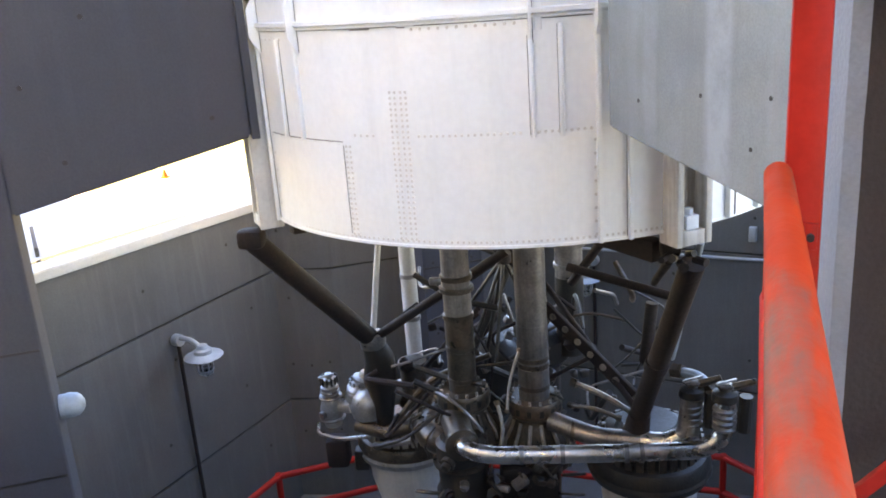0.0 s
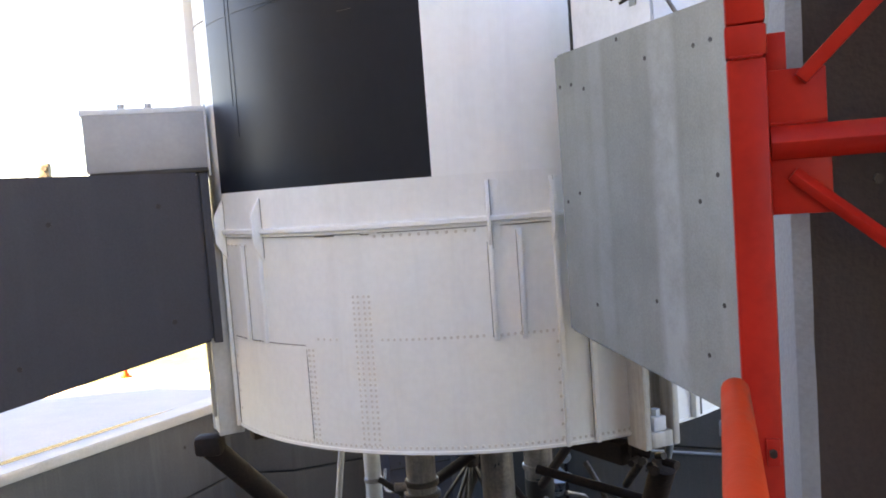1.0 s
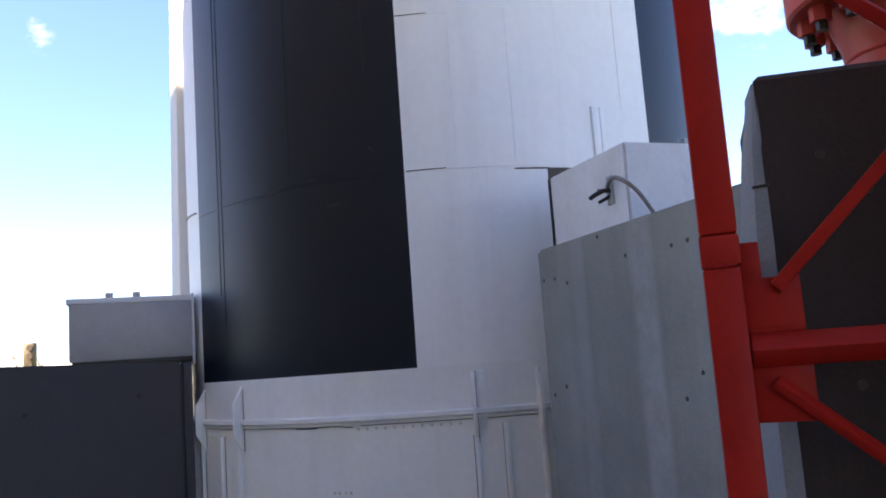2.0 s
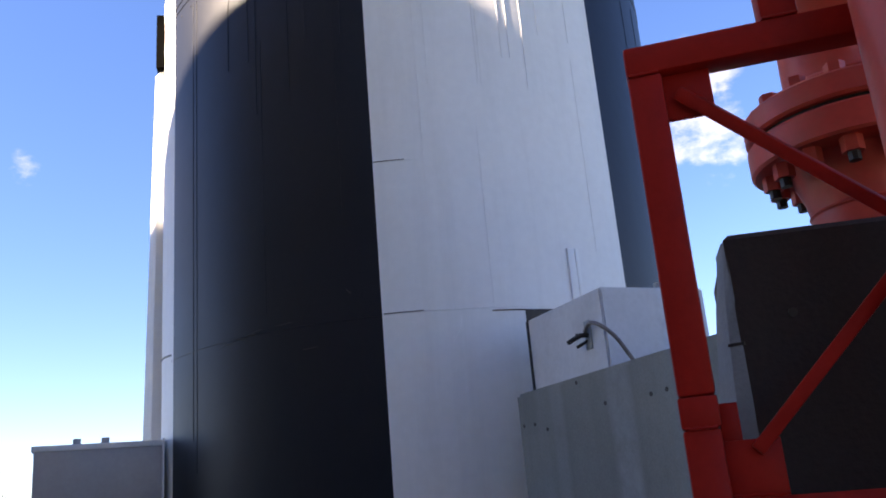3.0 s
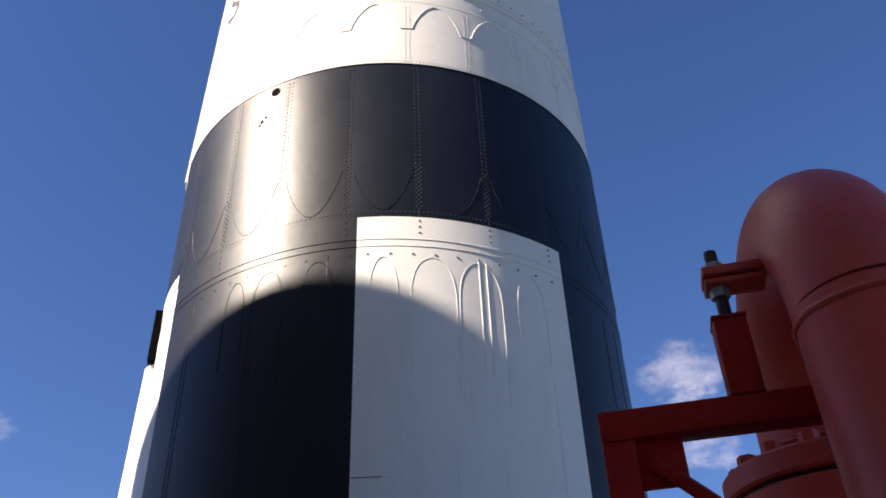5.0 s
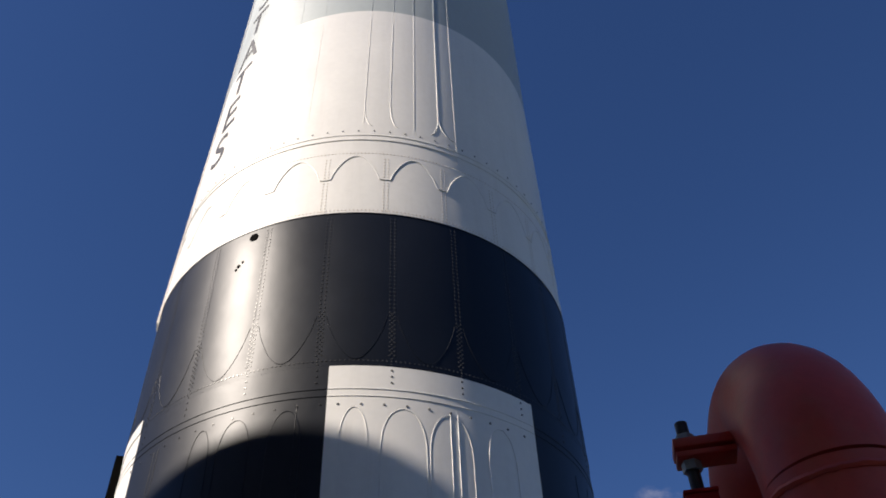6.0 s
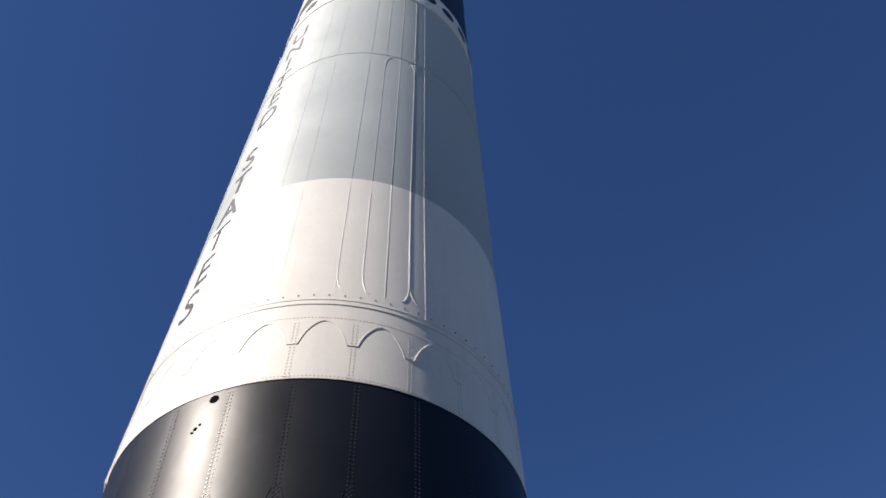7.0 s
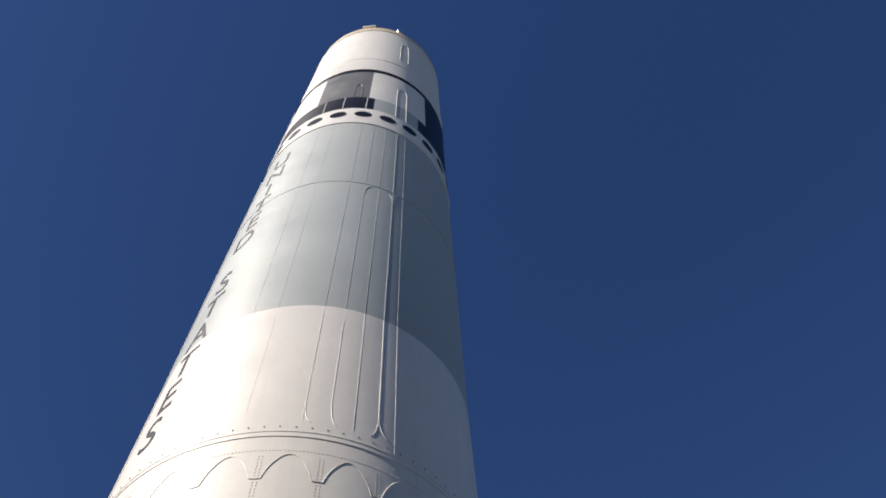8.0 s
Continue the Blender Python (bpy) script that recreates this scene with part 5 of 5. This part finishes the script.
for fb, al, sd, off in ((fb1, -U, -V, 0.385), (fb2, -V, -U, 0.0)):
    for z in (-0.2, -0.95, -1.7, -2.45):
        for h in (-0.2, 0.2):
            p = mount(2.9, h + off, z, al, sd)
            part("tie_hole", rod(p + al * 0.01, p - al * 0.002, 0.013, seg=8), M_DARK, fb)
    for z in (-1.0, -2.5):
        part("joint_groove", box((2.895, off - 0.3, z - 0.008), (2.93, off + 0.3, z + 0.008), Matrix(((al.x, sd.x, 0, 0), (al.y, sd.y, 0, 0), (0, 0, 1, 0), (0, 0, 0, 1)))), M_DARK, fb)

# the pier beside the walkway; shade is coloured into its brown-grey front, light into its end face
pier = thing("pier", (1.4, -3.0, PIT_Z), "tall concrete pier, its front coloured dark as in shade, its chipped end paler", "pier")
crng = random.Random(3)


def chipped_prism(outline, z0, z1, corners, rows=110, depth=0.007, lean=None):
    """An upright block whose given corners are chipped and uneven."""
    bm = bmesh.new()
    cx = sum(x for x, y in outline) / len(outline)
    cy = sum(y for x, y in outline) / len(outline)
    rings = []
    for k in range(rows + 1):
        z = z0 + (z1 - z0) * k / rows
        rr = []
        for i, (x, y) in enumerate(outline):
            d = 0.0
            if i in corners:
                d = depth * max(0.0, noise.noise((z * 9, i, 0))) + depth * 1.6 * max(0.0, noise.noise((z * 31, i, 3)) - 0.15)
            v = Vector((cx - x, cy - y))
            v.normalize()
            rr.append(bm.verts.new((x + v.x * d + (lean(z) * (0, 0, 1, 0.55)[i] if lean else 0.0), y + v.y * d, z)))
        rings.append(rr)
    n = len(outline)
    for a, b in zip(rings, rings[1:]):
        for i in range(n):
            bm.faces.new((a[i], a[(i + 1) % n], b[(i + 1) % n], b[i]))
    bm.faces.new(rings[0][::-1])
    # a worn, rounded arris round the top
    top = [bm.verts.new((v.co.x + (cx - v.co.x) * 0.016, v.co.y + (cy - v.co.y) * 0.03, z1 + 0.012)) for v in rings[-1]]
    for i in range(n):
        bm.faces.new((rings[-1][i], rings[-1][(i + 1) % n], top[(i + 1) % n], top[i]))
    bm.faces.new(top)
    return bm


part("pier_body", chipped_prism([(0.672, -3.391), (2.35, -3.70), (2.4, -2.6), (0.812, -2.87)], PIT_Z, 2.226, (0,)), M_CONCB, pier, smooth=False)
part("end_face", chipped_prism([(0.674, -3.3935), (0.70, -3.25), (0.647, -3.25), (0.644, -3.372)], PIT_Z, 2.212, (0, 3), lean=lambda z: float(np.interp(z, (1.4, 1.9, 2.09, 2.2), (0, 0.007, 0.030, 0.053)))), M_CONCL, pier, "grey chipped end face, coloured paler as the lit side", smooth=False)
for x, z in ((0.78, 2.06), (0.99, 1.25), (1.2, 1.9), (0.80, 1.60), (1.3, 1.1), (0.86, 1.98)):
    y = -3.391 - (x - 0.676) * 0.1846
    part("tie_hole", rod((x, y - 0.003, z), (x, y + 0.1, z), 0.010, seg=8), M_DARK, pier)
part("joint_groove", box((-0.004, -0.001, 2.005), (0.03, 0.02, 2.011), Matrix.Translation((0.654, -3.376, 0)) @ Matrix.Rotation(radians(-38), 4, 'Z')), M_DARK, pier)

# boxes on the brackets
MU = Matrix(((U.x, V.x, 0, 0), (U.y, V.y, 0, 0), (0, 0, 1, 0), (0, 0, 0, 1)))
MV = Matrix(((V.x, U.x, 0, 0), (V.y, U.y, 0, 0), (0, 0, 1, 0), (0, 0, 0, 1)))
jb = thing("junction_box", mount(2.0, 0, 2.12), "white painted metal box with a cable plug on the bracket", "box", "bracket boxes")
bm = bmesh.new()
prof = [(1.70, 0.2)]
prof = [(math.sqrt(1.66 ** 2 - h * h) + 0.04, h) for h in (0.2, 0.1, 0.0, -0.1, -0.25)]
out = prof + [(2.262, -0.25), (2.262, 0.2)]
a = [bm.verts.new(MU @ Vector((r, h, 2.117))) for r, h in out]
b = [bm.verts.new(MU @ Vector((r, h, 2.425))) for r, h in out]
for i in range(len(out)):
    bm.faces.new((a[i], a[(i + 1) % len(out)], b[(i + 1) % len(out)], b[i]))
bm.faces.new(a[::-1])
bm.faces.new(b)
bmesh.ops.bevel(bm, geom=bm.edges[:], offset=0.008, segments=2, affect='EDGES')
part("body", bm, M_BOX, jb, smooth=False)
part("plug_plate", box((2.135, 0.2, 2.22), (2.175, 0.206, 2.325), MU, 0.002), M_GALV, jb)
pl = part("plug", tube([MU @ Vector((2.155, 0.2, 2.272)), MU @ Vector((2.15, 0.23, 2.272)), MU @ Vector((2.13, 0.25, 2.262)), MU @ Vector((2.1, 0.255, 2.255))], 0.009, 8), M_DARK, jb)
part("cable", tube(rounded([MU @ Vector((2.155, 0.215, 2.285)), MU @ Vector((2.24, 0.24, 2.31)), MU @ Vector((2.31, 0.2, 2.25)), MU @ Vector((2.36, 0.15, 2.12))], 0.1), 0.0075, 8), M_STEEL, jb)
# black strip that stands for the shadow gap at the box's inner end
part("shadow_gap_strip", box((1.693, 0.185, 2.122), (1.707, 0.2065, 2.42), MU, 0.002), M_RUBSHADE, jb)
for h in (-0.008, 0.014):
    part("plug_pin", rod(MU @ Vector((2.15, 0.2, 2.262 + h)), MU @ Vector((2.12, 0.235, 2.25 + h * 2)), 0.006, seg=8), M_DARK, jb)
for r in (2.0, 2.2):
    part("stud", rod(MU @ Vector((r, -0.1, 2.43)), MU @ Vector((r, -0.1, 2.455)), 0.02, seg=8), M_GALV, jb)
jb2 = thing("junction_box", mount(1.8, 0, 1.8, V, U), "grey metal box with two studs on the bracket", "box", "bracket boxes")
part("body", box((1.535, -0.06, 1.83), (2.115, 0.25, 2.135), MV, 0.01), M_BOXG, jb2)
part("lid_lip", box((1.53, -0.065, 2.115), (2.125, 0.255, 2.142), MV, 0.003), M_BOX, jb2)
part("base_plate", box((1.54, -0.06, 1.806), (2.1, 0.25, 1.832), MV, 0.002), M_DARK, jb2)
part("end_plate", box((1.528, -0.07, 1.79), (1.538, 0.27, 2.15), MV, 0.002), M_BOX, jb2)
for r in (1.80, 1.93):
    part("stud", rod(MV @ Vector((r, 0.15, 2.135)), MV @ Vector((r, 0.15, 2.175)), 0.02, seg=8), M_BOXG, jb2)

# bearing plates between the brackets and the rocket's feet
for k, (al, sd, r0, z0, z1) in enumerate(((V, U, 1.595, 0.95, 1.8),)):
    bp = thing("bearing_plate", mount(r0, 0, z0, al, sd), "grey steel bearing plate at the bracket's end", "plate")
    part("plate", box((r0 - 0.045, -0.07, z0 - 0.01), (r0 - 0.003, 0.34, z1), Matrix(((al.x, sd.x, 0, 0), (al.y, sd.y, 0, 0), (0, 0, 1, 0), (0, 0, 0, 1))), 0.004), M_CONCD, bp)

# ---- red steel frame with pipe support beside the walkway ----
red = thing("steel_frame", (0.54, -3.44, -0.2), "red painted square-tube steel frame with gusset plates", "frame")
# the frame stands in a plane of its own: s along it, b back from its front, z up
FO = Vector((0.5034, -3.470, 0))
FD = Vector((math.cos(radians(15.8)), -math.sin(radians(15.8)), 0))
FN = Vector((FD.y, -FD.x, 0))
FRM = Matrix(((FD.x, -FN.x, 0, FO.x), (FD.y, -FN.y, 0, FO.y), (0, 0, 1, 0), (0, 0, 0, 1)))


def fr(s, b, z):
    return FRM @ Vector((s, b, z))


def frame_box(name, lo, hi, bevel=0.002, parent=red, mat=M_RED):
    return part(name, box(lo, hi, FRM, bevel), mat, parent)


frame_box("column", (0, 0, -0.2), (0.0705, 0.0705, 1.842), 0.007)
frame_box("column", (0.001, 0.001, 1.905), (0.0715, 0.0705, 2.578), 0.007)
frame_box("collar", (-0.001, -0.001, 1.844), (0.0725, 0.0715, 1.903), 0.005)
frame_box("top_bar", (0, 0, 2.580), (1.0, 0.0705, 2.647), 0.007)
part("weld_bead", tube([fr(0.006 + 0.0065 * i, -0.0005, 1.8435 + 0.0012 * math.sin(i * 2.3)) for i in range(10)], 0.0035, 6), M_RED, red)
part("weld_bead", tube([fr(0.006 + 0.0065 * i, -0.0005, 2.579 + 0.001 * math.sin(i * 1.9)) for i in range(10)], 0.003, 6), M_RED, red)
part("weld_bead", tube([fr(0.074 + 0.0098 * i, 0.029, 1.716 + 0.0012 * math.sin(i * 2.1)) for i in range(11)], 0.004, 6), M_RED, red)
frame_box("gusset", (0.0705, 0.032, 1.690), (0.173, 0.042, 1.817))
frame_box("gusset", (0.0705, 0.032, 1.546), (0.178, 0.042, 1.672))
frame_box("gusset", (0.0705, 0.052, 1.80), (0.108, 0.062, 1.889))
frame_box("gusset", (0.0705, 0.032, 2.476), (0.168, 0.042, 2.580))
# bars set on edge, so that one flank looks up and one down
EDGE = -FN + Vector((0, 0, 1))
part("cross_bar", bar(fr(0.072, 0.026, 1.681), fr(1.0, 0.026, 1.679), 0.047, 0.047, EDGE, 0.004), M_RED, red)
part("brace", bar(fr(0.128, 0.020, 1.795), fr(0.575, 0.020, 2.242), 0.022, 0.026, (0, 0, 1), 0.003), M_RED, red)
part("brace", bar(fr(0.108, 0.018, 1.622), fr(0.60, 0.018, 1.205), 0.022, 0.022, Vector((0.65, 0, 0.76)) + FN, 0.002), M_RED, red)
part("brace", bar(fr(0.098, 0.016, 2.530), fr(0.60, 0.016, 2.062), 0.025, 0.027, Vector((0.68, 0, 0.73)) + FN * 0.8, 0.003), M_RED, red)
part("brace", bar(fr(0.098, 0.02, 0.44), fr(0.60, 0.02, 1.04), 0.022, 0.030, (0, 0, 1), 0.003), M_RED, red)
frame_box("clamp_plate", (0.040, -0.010, 1.070), (0.064, 0.002, 1.123))
part("clamp_bolt", rod(fr(0.051, -0.022, 1.097), fr(0.051, -0.008, 1.097), 0.008, seg=6), M_RUST, red)
frame_box("pad_post", (0.283, 0.0, 2.647), (0.357, 0.0705, 2.830), 0.006)
frame_box("pad_cap", (0.281, -0.002, 2.830), (0.359, 0.0725, 2.839), 0.003)
part("weld_bead", tube([fr(0.285 + 0.007 * i, -0.001, 2.649 + 0.001 * math.sin(i * 2.7)) for i in range(11)], 0.003, 6), M_RED, red)

# handrail that runs from the frame back past the viewer
hr = thing("handrail", (0.3, -4.3, -0.2), "orange-red tubular handrail with worn paint", "handrail")
HA, HB = Vector((0.472, -3.535, 1.232)), Vector((0.150, -4.70, 1.300))
HD = (HB - HA).normalized()
part("top_tube", tube([HA + HD * (i * 0.1) for i in range(16)], 0.0255, 20), M_REDW, hr)
part("end_cap", lathe([(0.0255, 0), (0.0235, 0.006), (0.015, 0.012), (0, 0.013)], (0, 0, 0), 20, Matrix.Translation(HA) @ (-HD).to_track_quat('Z', 'Y').to_matrix().to_4x4()), M_REDW, hr)
part("lower_tube", tube([HA + HD * s + Vector((-0.006, 0, -0.24)) for s in (0, 0.4, 0.8, 1.3)], 0.018, 12), M_RED, hr)
part("post", rod(HA + HD * 0.05 + Vector((0, 0, -1.4)), HA + HD * 0.05 + Vector((0, 0, -0.02)), 0.02, seg=12), M_RED, hr)
part("post", rod(HA + HD * 1.28 + Vector((0, 0, -1.36)), HA + HD * 1.28 + Vector((0, 0, -0.02)), 0.02, seg=12), M_RED, hr)

# ---- large red pipe standing on the pier ----
rp = thing("red_pipe", (1.256, -3.04, 2.225), "large red painted steel pipe with a bolted flange and bends", "pipe")
PA, PB = Vector((1.173, -3.072, 0)), Vector((1.001, -3.764, 0))
PR = 0.143
mid = (PA + PB) / 2
half = (PB - PA).length / 2
dirn = (PB - PA).normalized()
ZB = 2.728
part("riser", lathe([(0.141, 0), (0.141, 0.155), (0.145, 0.16), (0.141, 0.166), (0.146, 0.2), (0.166, 0.26), (0.178, 0.32)], (PA.x, PA.y, 2.2), 48), M_PIPE, rp)
part("riser", rod((PA.x, PA.y, 2.64), (PA.x, PA.y, ZB), PR, seg=48), M_PIPE, rp)
part("bend", tube([mid - dirn * half * math.cos(a) + Vector((0, 0, ZB + half * math.sin(a))) for a in [i * math.pi / 28 for i in range(29)]], PR, 48), M_PIPE, rp)
part("downpipe", rod((PB.x, PB.y, -0.3), (PB.x, PB.y, ZB), PR, seg=48), M_PIPE, rp)
for c in (PA, PB):
    bm = bmesh.new()
    wr = random.Random(5)
    add_tube(bm, [Vector((c.x + PR * math.cos(a), c.y + PR * math.sin(a), ZB - 0.030 + wr.uniform(-0.002, 0.002))) for a in [i * 2 * math.pi / 72 for i in range(73)]], 0.006, 6, [0.0075 + wr.uniform(-0.0015, 0.0015) for i in range(73)])
    part("weld_bead", bm, M_PIPE, rp)
for z0, z1 in ((2.490, 2.568), (2.582, 2.647)):
    fl_ = part("flange", lathe([(0.12, z0), (0.255, z0), (0.262, z0 + 0.007), (0.262, z1 - 0.007), (0.255, z1), (0.12, z1)], (PA.x, PA.y, 0), 64), M_PIPE, rp)
part("gasket", rod((PA.x, PA.y, 2.567), (PA.x, PA.y, 2.583), 0.240, seg=48), M_RUBSHADE, rp)
for k in range(14):
    a = (k + 0.3) * 2 * math.pi / 14
    x, y = PA.x + 0.213 * math.cos(a), PA.y + 0.213 * math.sin(a)
    part("bolt_head", rod((x, y, 2.647), (x, y, 2.680), 0.025, seg=6), M_PIPE, fl_, smooth=False)
    part("nut", rod((x, y, 2.452), (x, y, 2.490), 0.026, seg=6), M_PIPE, fl_, smooth=False)
    part("bolt_end", rod((x, y, 2.430), (x, y, 2.452), 0.015, seg=8), M_DARK, fl_, smooth=False)
# adjustable hanger between the frame's post and a lug on the bend
part("lug_plate", box((0.286, -0.005, 2.944), (0.425, 0.075, 2.967), FRM, 0.003), M_PIPE, rp)
part("lug_plate", box((0.288, 0.0, 2.922), (0.425, 0.07, 2.936), FRM, 0.003), M_PIPE, rp)
part("threaded_rod", rod(fr(0.319, 0.035, 2.83), fr(0.319, 0.035, 3.026), 0.015, seg=12), M_DARK, rp)
part("nut", rod(fr(0.319, 0.035, 2.898), fr(0.319, 0.035, 2.921), 0.023, seg=6), M_GALV, rp)
part("nut", rod(fr(0.319, 0.035, 2.968), fr(0.319, 0.035, 2.990), 0.023, seg=6), M_GALV, rp)

# ---- lamps in the pit ----
def bulkhead_lamp(at, out):
    """A wall lamp: conduit box, arm, shade and caged glass."""
    at, out = Vector(at), Vector(out).normalized()
    th = thing("wall_lamp", at, "grey galvanised wall lamp with a dished shade and wire cage", "wall lamp", "pit lamps")
    part("back_box", rod(at - out * 0.0, at + out * 0.07, 0.055, seg=16), M_GALV, th)
    end = at + out * 0.32 + Vector((0, 0, -0.05))
    part("arm", tube(rounded([at + out * 0.05 + Vector((0, 0, 0.02)), at + out * 0.2 + Vector((0, 0, 0.03)), end], 0.08), 0.022, 10), M_GALV, th)
    part("shade", lathe([(0.05, 0.02), (0.078, 0.0), (0.084, -0.03), (0.165, -0.052), (0.172, -0.06), (0.16, -0.062), (0.08, -0.045), (0.0, -0.04)], end, 28), M_GALV, th)
    part("cap", lathe([(0.0, 0.05), (0.04, 0.045), (0.06, 0.01), (0.06, -0.02)], end, 20), M_GALV, th)
    globe = part("globe", lathe([(0.05, -0.05), (0.055, -0.12), (0.05, -0.2), (0.0, -0.23)], end, 16), M_LENSGLASS, th)
    for k in range(8):
        a = k * math.pi / 4
        d = Vector((math.cos(a), math.sin(a), 0))
        part("cage_wire", tube([end + d * 0.066 + Vector((0, 0, -0.05)), end + d * 0.072 + Vector((0, 0, -0.14)), end + d * 0.062 + Vector((0, 0, -0.22)), end + Vector((0, 0, -0.255))], 0.006, 6), M_GALV, globe)
    for z in (-0.11, -0.19):
        part("cage_ring", tube([end + Vector((0.07 * math.cos(i * math.pi / 8), 0.07 * math.sin(i * math.pi / 8), z)) for i in range(17)], 0.005, 6), M_GALV, globe)
    part("conduit", rod(at + out * 0.03 + Vector((0, 0, -0.05)), at + out * 0.03 + Vector((0, 0, PIT_Z - at.z)), 0.018, seg=10), M_RUST, th)
    return th


NL = Vector((-0.918, 0.397, 0))
NB = Vector((0.397, 0.918, 0))
bulkhead_lamp(Vector((-3.135, 1.66, -1.21)), -NL)
bulkhead_lamp(Vector((0.74, 3.49, -1.22)), -NB)
la = mount(2.77, 0.21, -0.38, V, U)
gl = thing("bulkhead_light", la, "round grey bulkhead light on the pier", "wall lamp")
part("base", rod(la, la - V * 0.04, 0.065, seg=24), M_GALV, gl)
part("dome", lathe([(0.068, 0), (0.068, 0.015), (0.06, 0.05), (0.045, 0.07), (0.024, 0.082), (0, 0.086)], (0, 0, 0), 24, Matrix.Translation(la - V * 0.04) @ (-V).to_track_quat('Z', 'Y').to_matrix().to_4x4()), M_GALV, gl)

# fixtures on the far wall
cn = thing("conduit", (1.4, 3.15, -1.1), "pale conduit along the pit wall", "conduit")
part("run", rod(NB * 3.44 + Vector((0.918, -0.397, 0)) * -1.3 + Vector((0, 0, -1.1)), NB * 3.44 + Vector((0.918, -0.397, 0)) * 1.4 + Vector((0, 0, -1.06)), 0.016, seg=10), M_GALV, cn)
ob_ = thing("outlet_box", (2.17, 2.83, -0.8), "small grey outlet box on the pit wall", "outlet box")
c = NB * 3.46 + Vector((0.918, -0.397, 0)) * 0.87 + Vector((0, 0, -0.82))
part("body", box((-0.035, -0.03, -0.07), (0.035, 0.04, 0.07), Matrix.Translation(c) @ Matrix.Rotation(radians(-23.4), 4, 'Z'), 0.006), M_GALV, ob_)

# ---- red guard rail round the pit's lower deck ----
gr = thing("guard_rail", (0, 0, PIT_Z), "red tubular guard rail round the pit floor", "guard rail")
ringp = [(-2.95, -0.6), (-2.78, 0.35), (-2.30, 1.46), (-0.55, 2.2), (1.67, 1.64), (2.15, 1.02), (2.35, -0.2)]
for z in (-2.5, -2.85):
    for (x0, y0), (x1, y1) in zip(ringp, ringp[1:]):
        part("rail", rod((x0, y0, z), (x1, y1, z), 0.03, seg=12), M_RED, gr)
for x, y in ringp:
    part("post", rod((x, y, PIT_Z), (x, y, -2.47), 0.03, seg=12), M_RED, gr)

# ---- outside: path edge, marker, hut and signal beyond the pit ----
mk = thing("marker_cone", (-4.32, 4.72, ground_z(-4.32, 4.72) + 0.02), "small orange marker cone on the paving", "cone")
part("body", lathe([(0.07, 0), (0.07, 0.012), (0.04, 0.02), (0.012, 0.1), (0, 0.1)], (-4.32, 4.72, ground_z(-4.32, 4.72) + 0.03), 16), M_REDW, mk)
bd = thing("board", (-3.9, 1.1, ground_z(-3.9, 1.1)), "weathered brown board leaning beside the pit wall", "board")
part("plank", bar((-4.02, 1.3, ground_z(-4.02, 1.3) + 0.12), (-3.78, 0.92, ground_z(-3.78, 0.92) + 0.04), 0.03, 0.14, (0, 0, 1), 0.006), M_BARK, bd)
sg = thing("traffic_light", (-15.5, 25, ground_z(-15.5, 25)), "yellow and black traffic signal on a pole far off", "traffic light")
part("pole", rod((-15.5, 25, ground_z(-15.5, 25)), (-15.5, 25, 2.6), 0.07, seg=10), M_STEEL, sg)
part("housing", box((-15.7, 24.85, 2.55), (-15.3, 25.1, 3.5), None, 0.03), M_YEL, sg)
for z in (2.72, 3.02, 3.32):
    part("lens", rod((-15.45, 24.84, z), (-15.45, 24.8, z), 0.11, seg=14), M_DARK, sg)


# a bare tree far beyond the pit
def bare_tree(x, y, height, seed):
    g = ground_z(x, y) - 0.1
    th = thing("tree", (x, y, g), "leafless grey-brown tree far beyond the launch pit", "tree", "bare trees")
    tr = random.Random(seed)
    limbs = bmesh.new()

    def grow(bm, p, d, ln, r, depth):
        q = p + d * ln * 0.5 + Vector((tr.uniform(-0.05, 0.05), tr.uniform(-0.05, 0.05), 0)) * ln
        e = p + d * ln
        add_tube(bm, [p, q, e], r, 5, [r, r * 0.85, r * 0.65])
        if depth == 0:
            return
        for _ in range(3):
            nd = (d + Vector((tr.uniform(-0.75, 0.75), tr.uniform(-0.75, 0.75), tr.uniform(-0.1, 0.5)))).normalized()
            start = p.lerp(e, tr.uniform(0.55, 1.0))
            grow(limbs, start, nd, ln * tr.uniform(0.55, 0.75), r * 0.55, depth - 1)

    trunk = bmesh.new()
    grow(trunk, Vector((x, y, g)), Vector((0, 0, 1)), height * 0.36, height * 0.018, 4)
    part("trunk", trunk, M_BARK, th)
    part("limbs", limbs, M_BARK, th)


for x, y, h, seed in ((-24.9, 44.0, 6.6, 3), (-28.3, 42.6, 6.2, 8)):
    bare_tree(x, y, h, seed)
